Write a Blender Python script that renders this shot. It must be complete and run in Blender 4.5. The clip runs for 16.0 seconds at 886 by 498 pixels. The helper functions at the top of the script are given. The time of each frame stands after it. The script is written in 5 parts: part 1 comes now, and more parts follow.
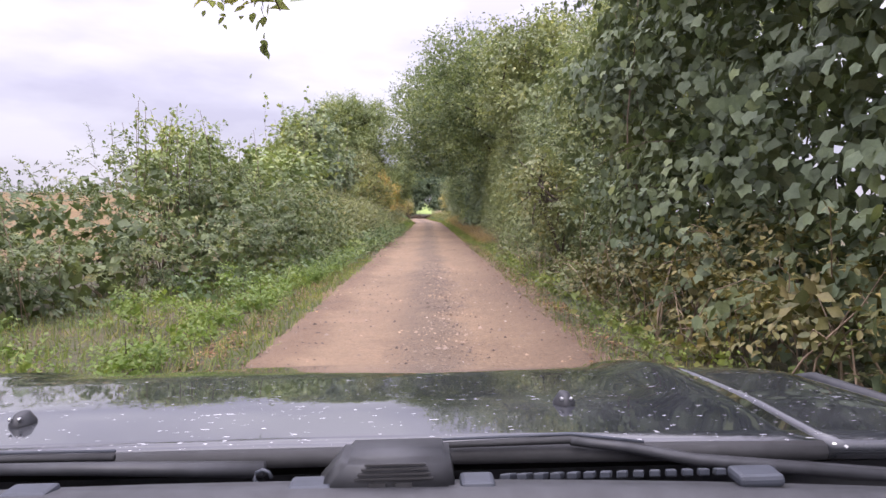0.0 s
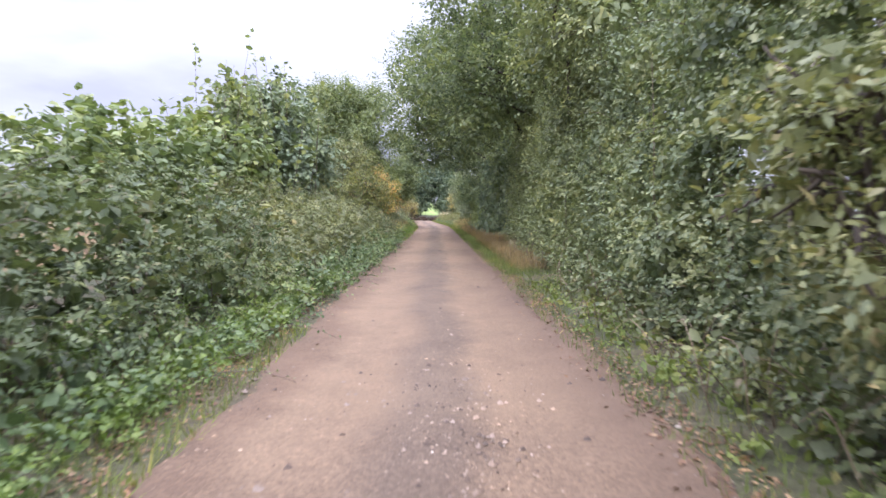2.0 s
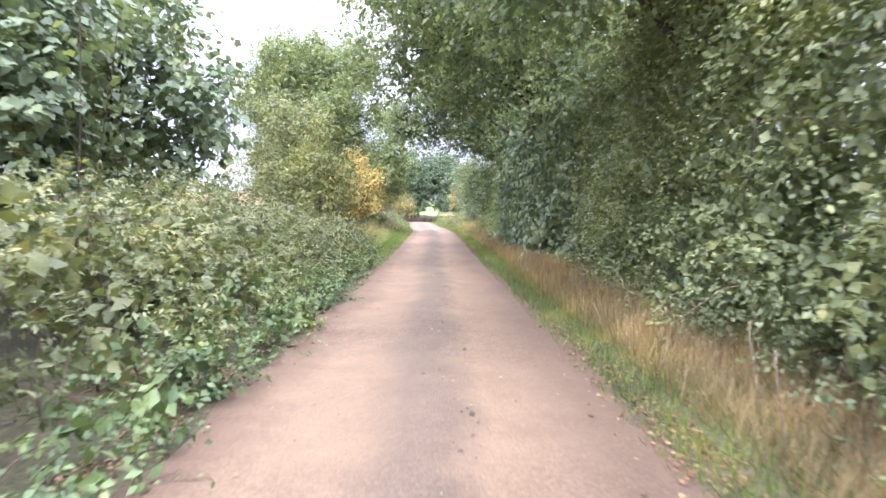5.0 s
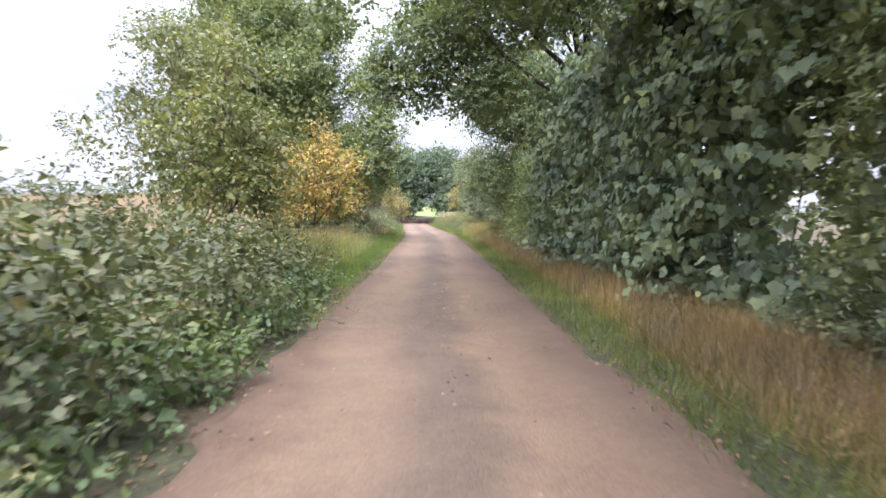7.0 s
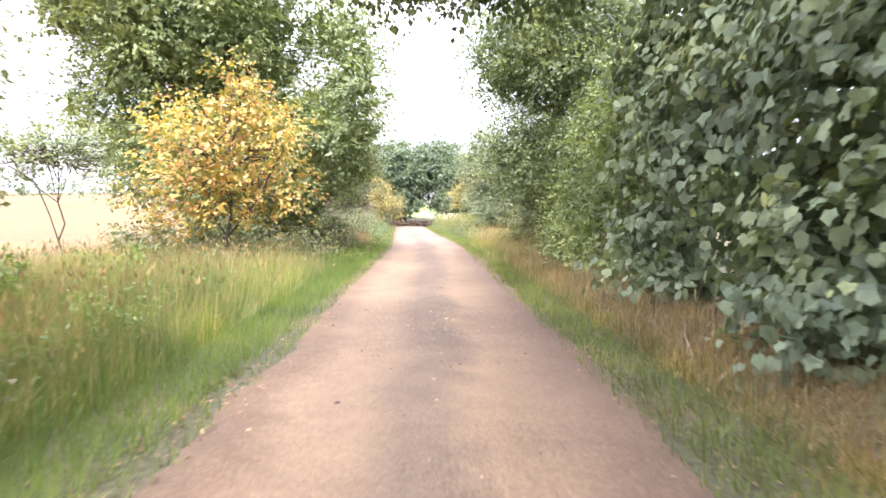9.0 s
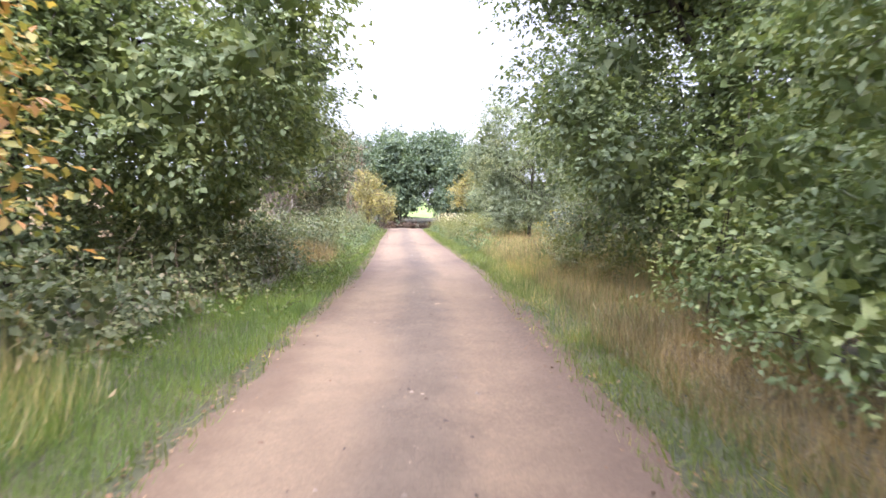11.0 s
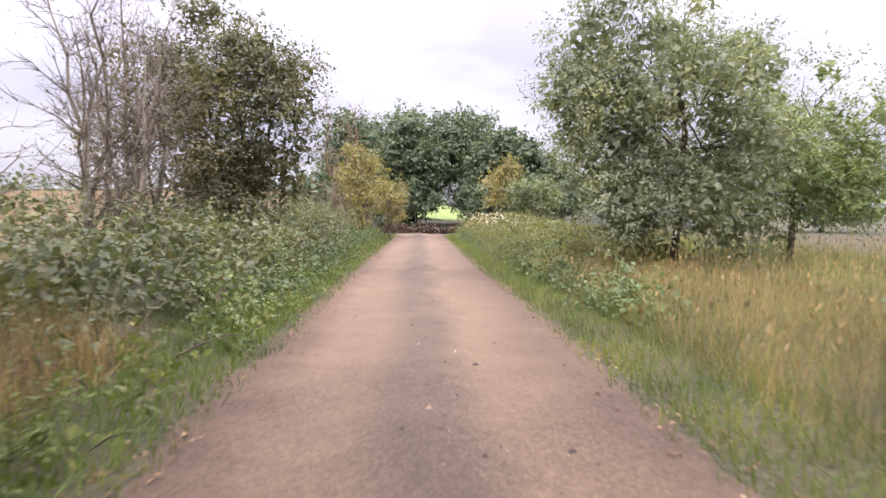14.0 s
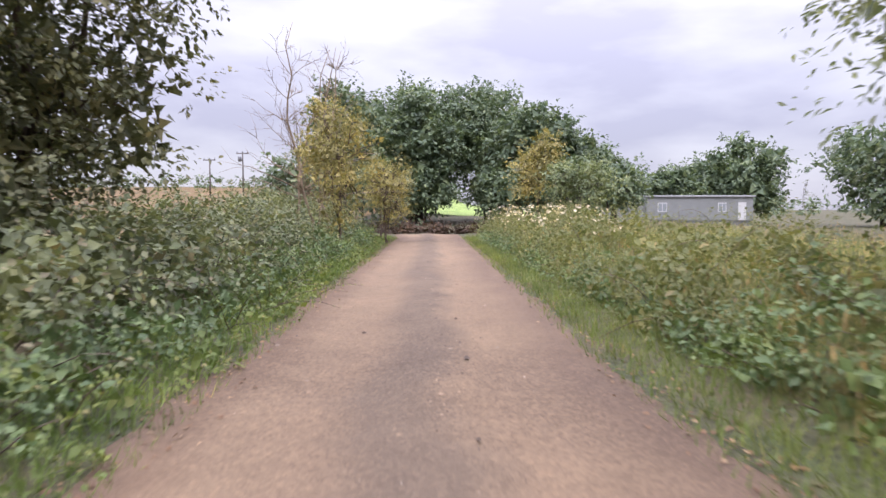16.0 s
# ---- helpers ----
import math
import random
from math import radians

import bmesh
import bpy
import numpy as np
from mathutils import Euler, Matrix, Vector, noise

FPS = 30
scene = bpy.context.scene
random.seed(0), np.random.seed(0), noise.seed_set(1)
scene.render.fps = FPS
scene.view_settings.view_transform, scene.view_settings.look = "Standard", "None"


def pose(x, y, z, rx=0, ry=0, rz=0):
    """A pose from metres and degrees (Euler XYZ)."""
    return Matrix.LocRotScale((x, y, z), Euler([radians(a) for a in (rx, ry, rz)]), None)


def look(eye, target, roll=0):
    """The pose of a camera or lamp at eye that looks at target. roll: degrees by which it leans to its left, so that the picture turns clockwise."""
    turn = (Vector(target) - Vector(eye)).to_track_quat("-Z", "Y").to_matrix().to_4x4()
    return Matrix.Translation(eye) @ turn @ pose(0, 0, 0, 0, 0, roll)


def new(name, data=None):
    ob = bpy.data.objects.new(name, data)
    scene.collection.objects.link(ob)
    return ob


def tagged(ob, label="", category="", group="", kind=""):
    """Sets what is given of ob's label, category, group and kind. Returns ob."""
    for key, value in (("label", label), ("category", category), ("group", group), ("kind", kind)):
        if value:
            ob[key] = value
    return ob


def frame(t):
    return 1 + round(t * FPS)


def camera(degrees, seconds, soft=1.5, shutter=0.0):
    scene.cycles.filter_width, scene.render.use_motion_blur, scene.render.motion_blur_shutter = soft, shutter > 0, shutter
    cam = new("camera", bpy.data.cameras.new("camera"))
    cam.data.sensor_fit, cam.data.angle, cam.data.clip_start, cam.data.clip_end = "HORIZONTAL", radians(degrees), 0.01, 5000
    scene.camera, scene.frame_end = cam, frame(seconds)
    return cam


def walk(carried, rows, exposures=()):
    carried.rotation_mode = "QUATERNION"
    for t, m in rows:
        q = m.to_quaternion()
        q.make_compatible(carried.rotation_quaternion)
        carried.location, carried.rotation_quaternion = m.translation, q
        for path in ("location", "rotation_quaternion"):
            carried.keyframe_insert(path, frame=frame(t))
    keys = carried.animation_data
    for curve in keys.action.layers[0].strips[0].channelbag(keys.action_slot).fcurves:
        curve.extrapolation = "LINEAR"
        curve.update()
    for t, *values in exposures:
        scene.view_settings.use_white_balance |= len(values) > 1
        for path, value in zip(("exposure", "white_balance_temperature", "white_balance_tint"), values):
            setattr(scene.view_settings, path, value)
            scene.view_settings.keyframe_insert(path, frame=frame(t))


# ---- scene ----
cam = camera(70.0, 16.0, 1.5, 0.26)
PATH = [
    (0, (-0.108, 0.091, 1.217), (-0.057, 2.087, 1.098), -0.0),
    (0.05, (-0.108, 0.091, 1.217), (-0.057, 2.087, 1.098), -0.0),
    (0.5, (-0.132, 2.163, 1.257), (-0.096, 4.159, 1.139), -0.0),
    (1, (-0.117, 4.262, 1.289), (-0.085, 6.259, 1.172), -0.0),
    (1.5, (-0.051, 6.455, 1.337), (-0.022, 8.451, 1.221), 0.0),
    (2, (-0.05, 8.636, 1.367), (-0.019, 10.633, 1.249), 0.0),
    (2.5, (0.028, 10.819, 1.361), (0.058, 12.815, 1.244), -0.1),
    (3, (0.117, 13.041, 1.388), (0.145, 15.037, 1.269), -0.3),
    (3.5, (0.075, 15.251, 1.4), (0.106, 17.247, 1.283), -0.1),
    (4, (0.064, 17.571, 1.469), (0.093, 19.568, 1.352), 0.0),
    (4.5, (0.104, 19.864, 1.507), (0.129, 21.86, 1.387), 0.2),
    (5, (0.027, 22.0, 1.442), (0.059, 23.997, 1.322), 0.1),
    (5.2, (-0.023, 22.885, 1.409), (0.016, 24.881, 1.288), 0.6),
    (7.3, (-0.059, 32.574, 1.301), (-0.016, 34.57, 1.188), -0.3),
    (7.5, (-0.056, 33.485, 1.315), (-0.008, 35.482, 1.204), -0.0),
    (8, (-0.001, 35.818, 1.366), (0.042, 37.815, 1.254), -0.0),
    (8.5, (0.02, 38.146, 1.359), (0.062, 40.143, 1.247), -0.0),
    (9, (0.078, 40.427, 1.336), (0.123, 42.424, 1.223), -0.1),
    (9.2, (0.106, 41.353, 1.346), (0.152, 43.348, 1.226), -0.4),
    (11.5, (0.194, 52.076, 1.474), (0.241, 54.072, 1.356), -0.1),
    (12, (0.204, 54.468, 1.426), (0.244, 56.464, 1.311), -0.2),
    (12.5, (0.16, 56.862, 1.424), (0.19, 58.858, 1.311), -0.1),
    (13, (0.149, 59.045, 1.388), (0.158, 61.042, 1.277), -0.0),
    (13.5, (0.035, 61.431, 1.337), (0.027, 63.428, 1.224), 0.1),
    (14, (-0.037, 63.849, 1.288), (-0.053, 65.845, 1.176), 0.4),
    (14.5, (-0.061, 66.025, 1.271), (-0.086, 68.022, 1.153), 0.1),
    (15, (-0.108, 68.271, 1.214), (-0.145, 70.267, 1.097), -0.0),
    (15.5, (-0.156, 70.542, 1.186), (-0.202, 72.538, 1.068), 0.0),
    (16, (-0.396, 72.892, 1.208), (-0.445, 74.888, 1.083), 0.0),
]
EXPOSURES = [(0, 0.92, 6250, 20), (0.5, 0.88, 5950, 14), (1, 0.95, 5900, 15), (2, 1.05, 5700, 16), (3, 1.08, 5600, 17), (4, 1.36, 5600, 17), (4.5, 1.50, 5600, 18), (5, 1.91, 5650, 14), (7.3, 1.38, 5850, 13), (8, 1.68, 5950, 13), (8.5, 2.14, 6050, 13), (9.2, 2.2, 6200, 14), (11.5, 1.62, 5750, 14), (12.5, 1.62, 5900, 15), (13, 1.28, 6100, 16), (13.5, 1.04, 6300, 17), (14, 0.98, 6300, 17), (14.5, 0.92, 6250, 17), (16, 0.78, 6050, 16)]
walk(cam, [(t, look(e, g, r)) for t, e, g, r in PATH], EXPOSURES)

# ---------------------------------------------------------------- light
SUN_EL, SUN_ROT = 48.0, 200.0


def make_world():
    w = bpy.data.worlds.new("overcast")
    scene.world = w
    w.use_nodes = True
    nt = w.node_tree
    n = nt.nodes
    n.clear()
    out = n.new("ShaderNodeOutputWorld")
    bg = n.new("ShaderNodeBackground")
    sky = n.new("ShaderNodeTexSky")
    sky.sky_type = "NISHITA"
    sky.sun_disc = False
    sky.sun_elevation = radians(SUN_EL)
    sky.sun_rotation = radians(SUN_ROT)
    sky.dust_density = 2.0
    dim = n.new("ShaderNodeVectorMath")
    dim.operation = "SCALE"
    dim.inputs["Scale"].default_value = 0.1
    nt.links.new(sky.outputs[0], dim.inputs[0])
    tc = n.new("ShaderNodeTexCoord")
    mp = n.new("ShaderNodeMapping")
    mp.inputs["Scale"].default_value = (1.0, 1.0, 3.2)
    nt.links.new(tc.outputs["Generated"], mp.inputs[0])
    big = n.new("ShaderNodeTexNoise")
    big.inputs["Scale"].default_value = 3.1
    big.inputs["Detail"].default_value = 7
    big.inputs["Roughness"].default_value = 0.48
    nt.links.new(mp.outputs[0], big.inputs["Vector"])
    ramp = n.new("ShaderNodeValToRGB")
    e = ramp.color_ramp.elements
    e[0].position, e[0].color = 0.40, (0.72, 0.69, 0.82, 1)
    e[1].position, e[1].color = 0.60, (1.0, 0.97, 1.04, 1)
    nt.links.new(big.outputs[0], ramp.inputs[0])
    # an overcast sky is brighter overhead than at the horizon
    sep = n.new("ShaderNodeSeparateXYZ")
    nt.links.new(tc.outputs["Generated"], sep.inputs[0])
    up = n.new("ShaderNodeMath")
    up.operation = "MAXIMUM"
    up.inputs[1].default_value = 0.0
    nt.links.new(sep.outputs[2], up.inputs[0])
    power = n.new("ShaderNodeMath")
    power.operation = "POWER"
    power.inputs[1].default_value = 2.0
    nt.links.new(up.outputs[0], power.inputs[0])
    grow = n.new("ShaderNodeMath")
    grow.operation = "MULTIPLY_ADD"
    grow.inputs[1].default_value = 3.3
    grow.inputs[2].default_value = 0.47
    nt.links.new(power.outputs[0], grow.inputs[0])
    mul = n.new("ShaderNodeVectorMath")
    mul.operation = "SCALE"
    nt.links.new(ramp.outputs[0], mul.inputs[0])
    nt.links.new(grow.outputs[0], mul.inputs["Scale"])
    mix = n.new("ShaderNodeMix")
    mix.data_type = "RGBA"
    mix.inputs["Factor"].default_value = 0.88
    nt.links.new(dim.outputs[0], mix.inputs["A"])
    nt.links.new(mul.outputs[0], mix.inputs["B"])
    nt.links.new(mix.outputs["Result"], bg.inputs["Color"])
    bg.inputs["Strength"].default_value = 1.0
    nt.links.new(bg.outputs[0], out.inputs[0])


make_world()
sun_data = bpy.data.lights.new("sun", "SUN")
sun_data.energy, sun_data.angle, sun_data.color = 1.4, radians(18), (1.0, 0.95, 0.88)
sun = new("sun", sun_data)
sun.rotation_euler = (radians(90 - SUN_EL), 0, radians(180 - SUN_ROT))


# ---------------------------------------------------------------- materials
def node_mat(name):
    m = bpy.data.materials.new(name)
    m.use_nodes = True
    nt = m.node_tree
    return m, nt, nt.nodes["Principled BSDF"], nt.nodes["Material Output"]


def add_noise(nt, scale, detail=4, vec=None, rough=0.55):
    t = nt.nodes.new("ShaderNodeTexNoise")
    t.inputs["Scale"].default_value = scale
    t.inputs["Detail"].default_value = detail
    t.inputs["Roughness"].default_value = rough
    if vec is not None:
        nt.links.new(vec, t.inputs["Vector"])
    return t.outputs[0]


def add_ramp(nt, fac, stops):
    r = nt.nodes.new("ShaderNodeValToRGB")
    el = r.color_ramp.elements
    el[0].position, el[0].color = stops[0][0], (*stops[0][1], 1)
    el[1].position, el[1].color = stops[-1][0], (*stops[-1][1], 1)
    for p, c in stops[1:-1]:
        k = el.new(p)
        k.color = (*c, 1)
    nt.links.new(fac, r.inputs[0])
    return r.outputs[0]


def add_mix(nt, a, b, fac, mode="MIX"):
    m = nt.nodes.new("ShaderNodeMix")
    m.data_type, m.blend_type = "RGBA", mode
    for key, v in (("Factor", fac), ("A", a), ("B", b)):
        s = m.inputs[key] if key == "Factor" else [i for i in m.inputs if i.name == key and i.type == "RGBA"][0]
        if hasattr(v, "is_linked"):
            nt.links.new(v, s)
        else:
            s.default_value = v if key == "Factor" else (*v, 1)
    return [o for o in m.outputs if o.type == "RGBA"][0]


def add_bump(nt, height, strength, distance, bsdf):
    b = nt.nodes.new("ShaderNodeBump")
    b.inputs["Strength"].default_value = strength
    b.inputs["Distance"].default_value = distance
    nt.links.new(height, b.inputs["Height"])
    nt.links.new(b.outputs[0], bsdf.inputs["Normal"])


def world_pos(nt):
    return nt.nodes.new("ShaderNodeNewGeometry").outputs["Position"]


def leaf_mat(name, stops, rough=0.5, trans=0.30, patch=(0.6, 1.34), tone=1.4, grey=0.27, even=0.7):
    """Leaves: hue from leaf to leaf, and drier and fresher patches over the plant."""
    lum = lambda c: 0.34 * c[0] + 0.56 * c[1] + 0.10 * c[2]
    stops = [(p, tuple((v * (1 - grey) + lum(c) * grey) * tone * w for v, w in zip(c, (1.07, 1.03, 0.96)))) for p, c in stops]
    mean = [sum(c[k] for _, c in stops) / len(stops) for k in range(3)]
    stops = [(p, tuple(mean[k] + (c[k] - mean[k]) * even for k in range(3))) for p, c in stops]
    m, nt, bsdf, out = node_mat(name)
    geo = nt.nodes.new("ShaderNodeNewGeometry")
    col = add_ramp(nt, geo.outputs["Random Per Island"], stops)
    big = add_noise(nt, 1.1, 3, geo.outputs["Position"])
    val = add_ramp(nt, big, [(0.3, (patch[0] * 0.96, patch[0], patch[0])), (0.5, (1.0, 1.0, 1.0)), (0.72, (patch[1] * 1.14, patch[1] * 1.02, patch[1] * 0.8))])
    col = add_mix(nt, col, val, 1.0, "MULTIPLY")
    fine = add_noise(nt, 60, 2, geo.outputs["Position"])
    fcol = add_ramp(nt, fine, [(0.35, (0.88,) * 3), (0.65, (1.08,) * 3)])
    col = add_mix(nt, col, fcol, 1.0, "MULTIPLY")
    nt.links.new(col, bsdf.inputs["Base Color"])
    bsdf.inputs["Roughness"].default_value = rough
    bsdf.inputs["Specular IOR Level"].default_value = 0.36
    tr = nt.nodes.new("ShaderNodeBsdfTranslucent")
    warm = add_mix(nt, col, (1.05, 1.08, 0.6), 1.0, "MULTIPLY")
    nt.links.new(warm, tr.inputs[0])
    mx = nt.nodes.new("ShaderNodeMixShader")
    mx.inputs[0].default_value = trans
    nt.links.new(bsdf.outputs[0], mx.inputs[1])
    nt.links.new(tr.outputs[0], mx.inputs[2])
    nt.links.new(mx.outputs[0], out.inputs[0])
    return m


def bark_mat(name, a, b):
    m, nt, bsdf, out = node_mat(name)
    pos = world_pos(nt)
    mp = nt.nodes.new("ShaderNodeMapping")
    mp.inputs["Scale"].default_value = (9, 9, 2)
    nt.links.new(pos, mp.inputs[0])
    f = add_noise(nt, 2.5, 6, mp.outputs[0])
    g = add_noise(nt, 1.3, 3, pos)
    col = add_mix(nt, add_ramp(nt, f, [(0.35, a), (0.65, b)]), (0.10, 0.12, 0.06), 0.0)
    col = add_mix(nt, col, add_ramp(nt, g, [(0.4, (0.75,) * 3), (0.65, (1.15,) * 3)]), 1.0, "MULTIPLY")
    nt.links.new(col, bsdf.inputs["Base Color"])
    bsdf.inputs["Roughness"].default_value = 0.9
    add_bump(nt, f, 0.6, 0.02, bsdf)
    return m


M = {}
M["bramble"] = leaf_mat("bramble_leaf", [(0.0, (0.034, 0.066, 0.022)), (0.5, (0.068, 0.115, 0.036)), (0.9, (0.115, 0.165, 0.05)), (1.0, (0.17, 0.135, 0.065))])
M["bramble_dull"] = leaf_mat("dull_bramble_leaf", [(0.0, (0.045, 0.062, 0.03)), (0.55, (0.08, 0.105, 0.048)), (0.85, (0.12, 0.14, 0.062)), (1.0, (0.15, 0.12, 0.075))], tone=1.8, grey=0.12)
M["hedge"] = leaf_mat("hedge_leaf", [(0.0, (0.052, 0.078, 0.026)), (0.5, (0.095, 0.128, 0.042)), (0.92, (0.155, 0.175, 0.055)), (1.0, (0.21, 0.175, 0.075))], tone=1.7)
M["lush"] = leaf_mat("lush_grass", [(0.0, (0.085, 0.15, 0.03)), (0.7, (0.14, 0.22, 0.05)), (1.0, (0.22, 0.27, 0.08))], 0.5, 0.4, (0.7, 1.25), 1.15, 0.05)
M["fresh"] = leaf_mat("fresh_leaf", [(0.0, (0.06, 0.105, 0.03)), (0.6, (0.11, 0.165, 0.042)), (1.0, (0.18, 0.215, 0.058))], tone=1.7)
M["hazel"] = leaf_mat("hazel_leaf", [(0.0, (0.04, 0.062, 0.026)), (0.6, (0.076, 0.106, 0.042)), (0.95, (0.125, 0.152, 0.058)), (1.0, (0.20, 0.21, 0.06))], tone=2.4)
M["thorn"] = leaf_mat("hawthorn_leaf", [(0.0, (0.042, 0.068, 0.032)), (0.6, (0.08, 0.115, 0.05)), (1.0, (0.145, 0.168, 0.068))], trans=0.32, tone=2.15)
M["sycamore"] = leaf_mat("sycamore_leaf", [(0.0, (0.042, 0.07, 0.036)), (0.6, (0.070, 0.11, 0.052)), (0.97, (0.10, 0.145, 0.066)), (1.0, (0.16, 0.21, 0.055))], 0.55, 0.25, tone=1.35)
# a paler, bluer green than the sycamore leaf above
M["sycamore_pale"] = leaf_mat("pale_sycamore_leaf", [(0.0, (0.05, 0.08, 0.05)), (0.6, (0.082, 0.125, 0.072)), (0.97, (0.115, 0.165, 0.09)), (1.0, (0.21, 0.26, 0.07))], 0.55, 0.25, tone=1.9)
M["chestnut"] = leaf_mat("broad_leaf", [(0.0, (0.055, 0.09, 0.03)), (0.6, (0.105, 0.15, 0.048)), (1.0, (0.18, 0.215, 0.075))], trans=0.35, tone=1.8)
M["rank"] = leaf_mat("rank_weed_leaf", [(0.0, (0.07, 0.095, 0.032)), (0.5, (0.12, 0.145, 0.048)), (0.88, (0.185, 0.19, 0.072)), (1.0, (0.25, 0.21, 0.11))], 0.55, 0.4, (0.75, 1.2), 1.25, 0.1)
M["oak"] = leaf_mat("dark_leaf", [(0.0, (0.036, 0.058, 0.03)), (0.6, (0.07, 0.102, 0.047)), (1.0, (0.12, 0.152, 0.066))], trans=0.48, tone=2.3)
M["wood"] = leaf_mat("far_leaf", [(0.0, (0.03, 0.055, 0.034)), (0.6, (0.055, 0.092, 0.05)), (1.0, (0.10, 0.14, 0.07))], tone=2.0)
M["silver"] = leaf_mat("willow_leaf", [(0.0, (0.058, 0.082, 0.046)), (0.6, (0.105, 0.135, 0.078)), (1.0, (0.175, 0.20, 0.12))], trans=0.4, tone=2.2)
M["ochre"] = leaf_mat("ochre_leaf", [(0.0, (0.10, 0.105, 0.032)), (0.5, (0.20, 0.18, 0.05)), (1.0, (0.28, 0.24, 0.07))], tone=1.5, grey=0.18)
M["orange"] = leaf_mat("autumn_leaf", [(0.0, (0.15, 0.17, 0.045)), (0.35, (0.28, 0.26, 0.075)), (0.65, (0.40, 0.31, 0.10)), (0.85, (0.44, 0.27, 0.12)), (1.0, (0.46, 0.22, 0.13))], tone=1.28, grey=0.0, even=1.0)
M["yellowed"] = leaf_mat("yellowing_leaf", [(0.0, (0.05, 0.075, 0.02)), (0.5, (0.11, 0.115, 0.028)), (1.0, (0.22, 0.18, 0.042))], tone=1.15)
M["olive"] = leaf_mat("olive_brown_leaf", [(0.0, (0.055, 0.062, 0.026)), (0.6, (0.12, 0.115, 0.048)), (1.0, (0.21, 0.165, 0.07))])
M["lime"] = leaf_mat("yellow_green_leaf", [(0.0, (0.065, 0.10, 0.03)), (0.55, (0.125, 0.155, 0.045)), (1.0, (0.21, 0.20, 0.055))], tone=1.6, grey=0.2)
M["dusky"] = leaf_mat("dusky_leaf", [(0.0, (0.038, 0.05, 0.024)), (0.6, (0.072, 0.086, 0.036)), (1.0, (0.14, 0.13, 0.055))], tone=1.9)
M["nettle"] = leaf_mat("nettle_leaf", [(0.0, (0.045, 0.09, 0.028)), (0.6, (0.085, 0.15, 0.042)), (1.0, (0.15, 0.21, 0.06))])
M["grass"] = leaf_mat("green_grass", [(0.0, (0.065, 0.115, 0.025)), (0.7, (0.115, 0.175, 0.04)), (0.92, (0.19, 0.22, 0.06)), (1.0, (0.35, 0.29, 0.14))], 0.55, 0.35, (0.6, 1.3), 1.2, 0.05)
M["deadbrown"] = leaf_mat("dead_brown_leaf", [(0.0, (0.035, 0.024, 0.018)), (0.6, (0.07, 0.046, 0.032)), (1.0, (0.12, 0.08, 0.055))], 0.8, 0.1, tone=1.0, grey=0.0)
M["hay"] = leaf_mat("dry_grass", [(0.0, (0.155, 0.12, 0.065)), (0.45, (0.295, 0.22, 0.12)), (0.8, (0.39, 0.30, 0.17)), (1.0, (0.48, 0.39, 0.245))], 0.6, 0.35, tone=1.0, grey=0.0, even=1.0)
M["mixed"] = leaf_mat("mixed_grass", [(0.0, (0.08, 0.13, 0.03)), (0.55, (0.15, 0.19, 0.055)), (0.7, (0.26, 0.23, 0.10)), (1.0, (0.40, 0.31, 0.16))], 0.6, 0.35, tone=1.4, grey=0.1, even=1.0)
M["litter"] = leaf_mat("fallen_leaf", [(0.0, (0.10, 0.055, 0.032)), (0.6, (0.20, 0.12, 0.07)), (1.0, (0.34, 0.24, 0.15))], 0.7, 0.1, tone=1.0, grey=0.0, even=1.0)
M["flower"] = leaf_mat("pale_seed_head", [(0.0, (0.42, 0.36, 0.26)), (1.0, (0.66, 0.60, 0.48))], 0.7, 0.3, tone=1.0, grey=0.0)
M["goldflower"] = leaf_mat("yellow_flower", [(0.0, (0.45, 0.36, 0.05)), (1.0, (0.62, 0.50, 0.09))], 0.6, 0.3, tone=1.0, grey=0.0)
M["bark"] = bark_mat("grey_brown_bark", (0.055, 0.043, 0.033), (0.15, 0.12, 0.095))
M["darkbark"] = bark_mat("dark_bark", (0.03, 0.024, 0.02), (0.08, 0.064, 0.05))
M["paletwig"] = bark_mat("pale_twig", (0.13, 0.108, 0.08), (0.28, 0.235, 0.18))
M["stem"] = bark_mat("dry_stem", (0.16, 0.115, 0.075), (0.34, 0.26, 0.18))
M["twig"] = bark_mat("twig", (0.07, 0.05, 0.038), (0.17, 0.125, 0.09))


def ground_mat():
    m, nt, bsdf, out = node_mat("rough_ground")
    pos = world_pos(nt)
    a = add_noise(nt, 0.9, 5, pos)
    b = add_noise(nt, 14, 5, pos)
    col = add_ramp(nt, a, [(0.35, (0.055, 0.062, 0.026)), (0.52, (0.085, 0.078, 0.038)), (0.7, (0.125, 0.088, 0.052))])
    col = add_mix(nt, col, add_ramp(nt, b, [(0.3, (0.55,) * 3), (0.7, (1.25,) * 3)]), 1.0, "MULTIPLY")
    nt.links.new(col, bsdf.inputs["Base Color"])
    bsdf.inputs["Roughness"].default_value = 0.95
    add_bump(nt, b, 0.8, 0.05, bsdf)
    return m


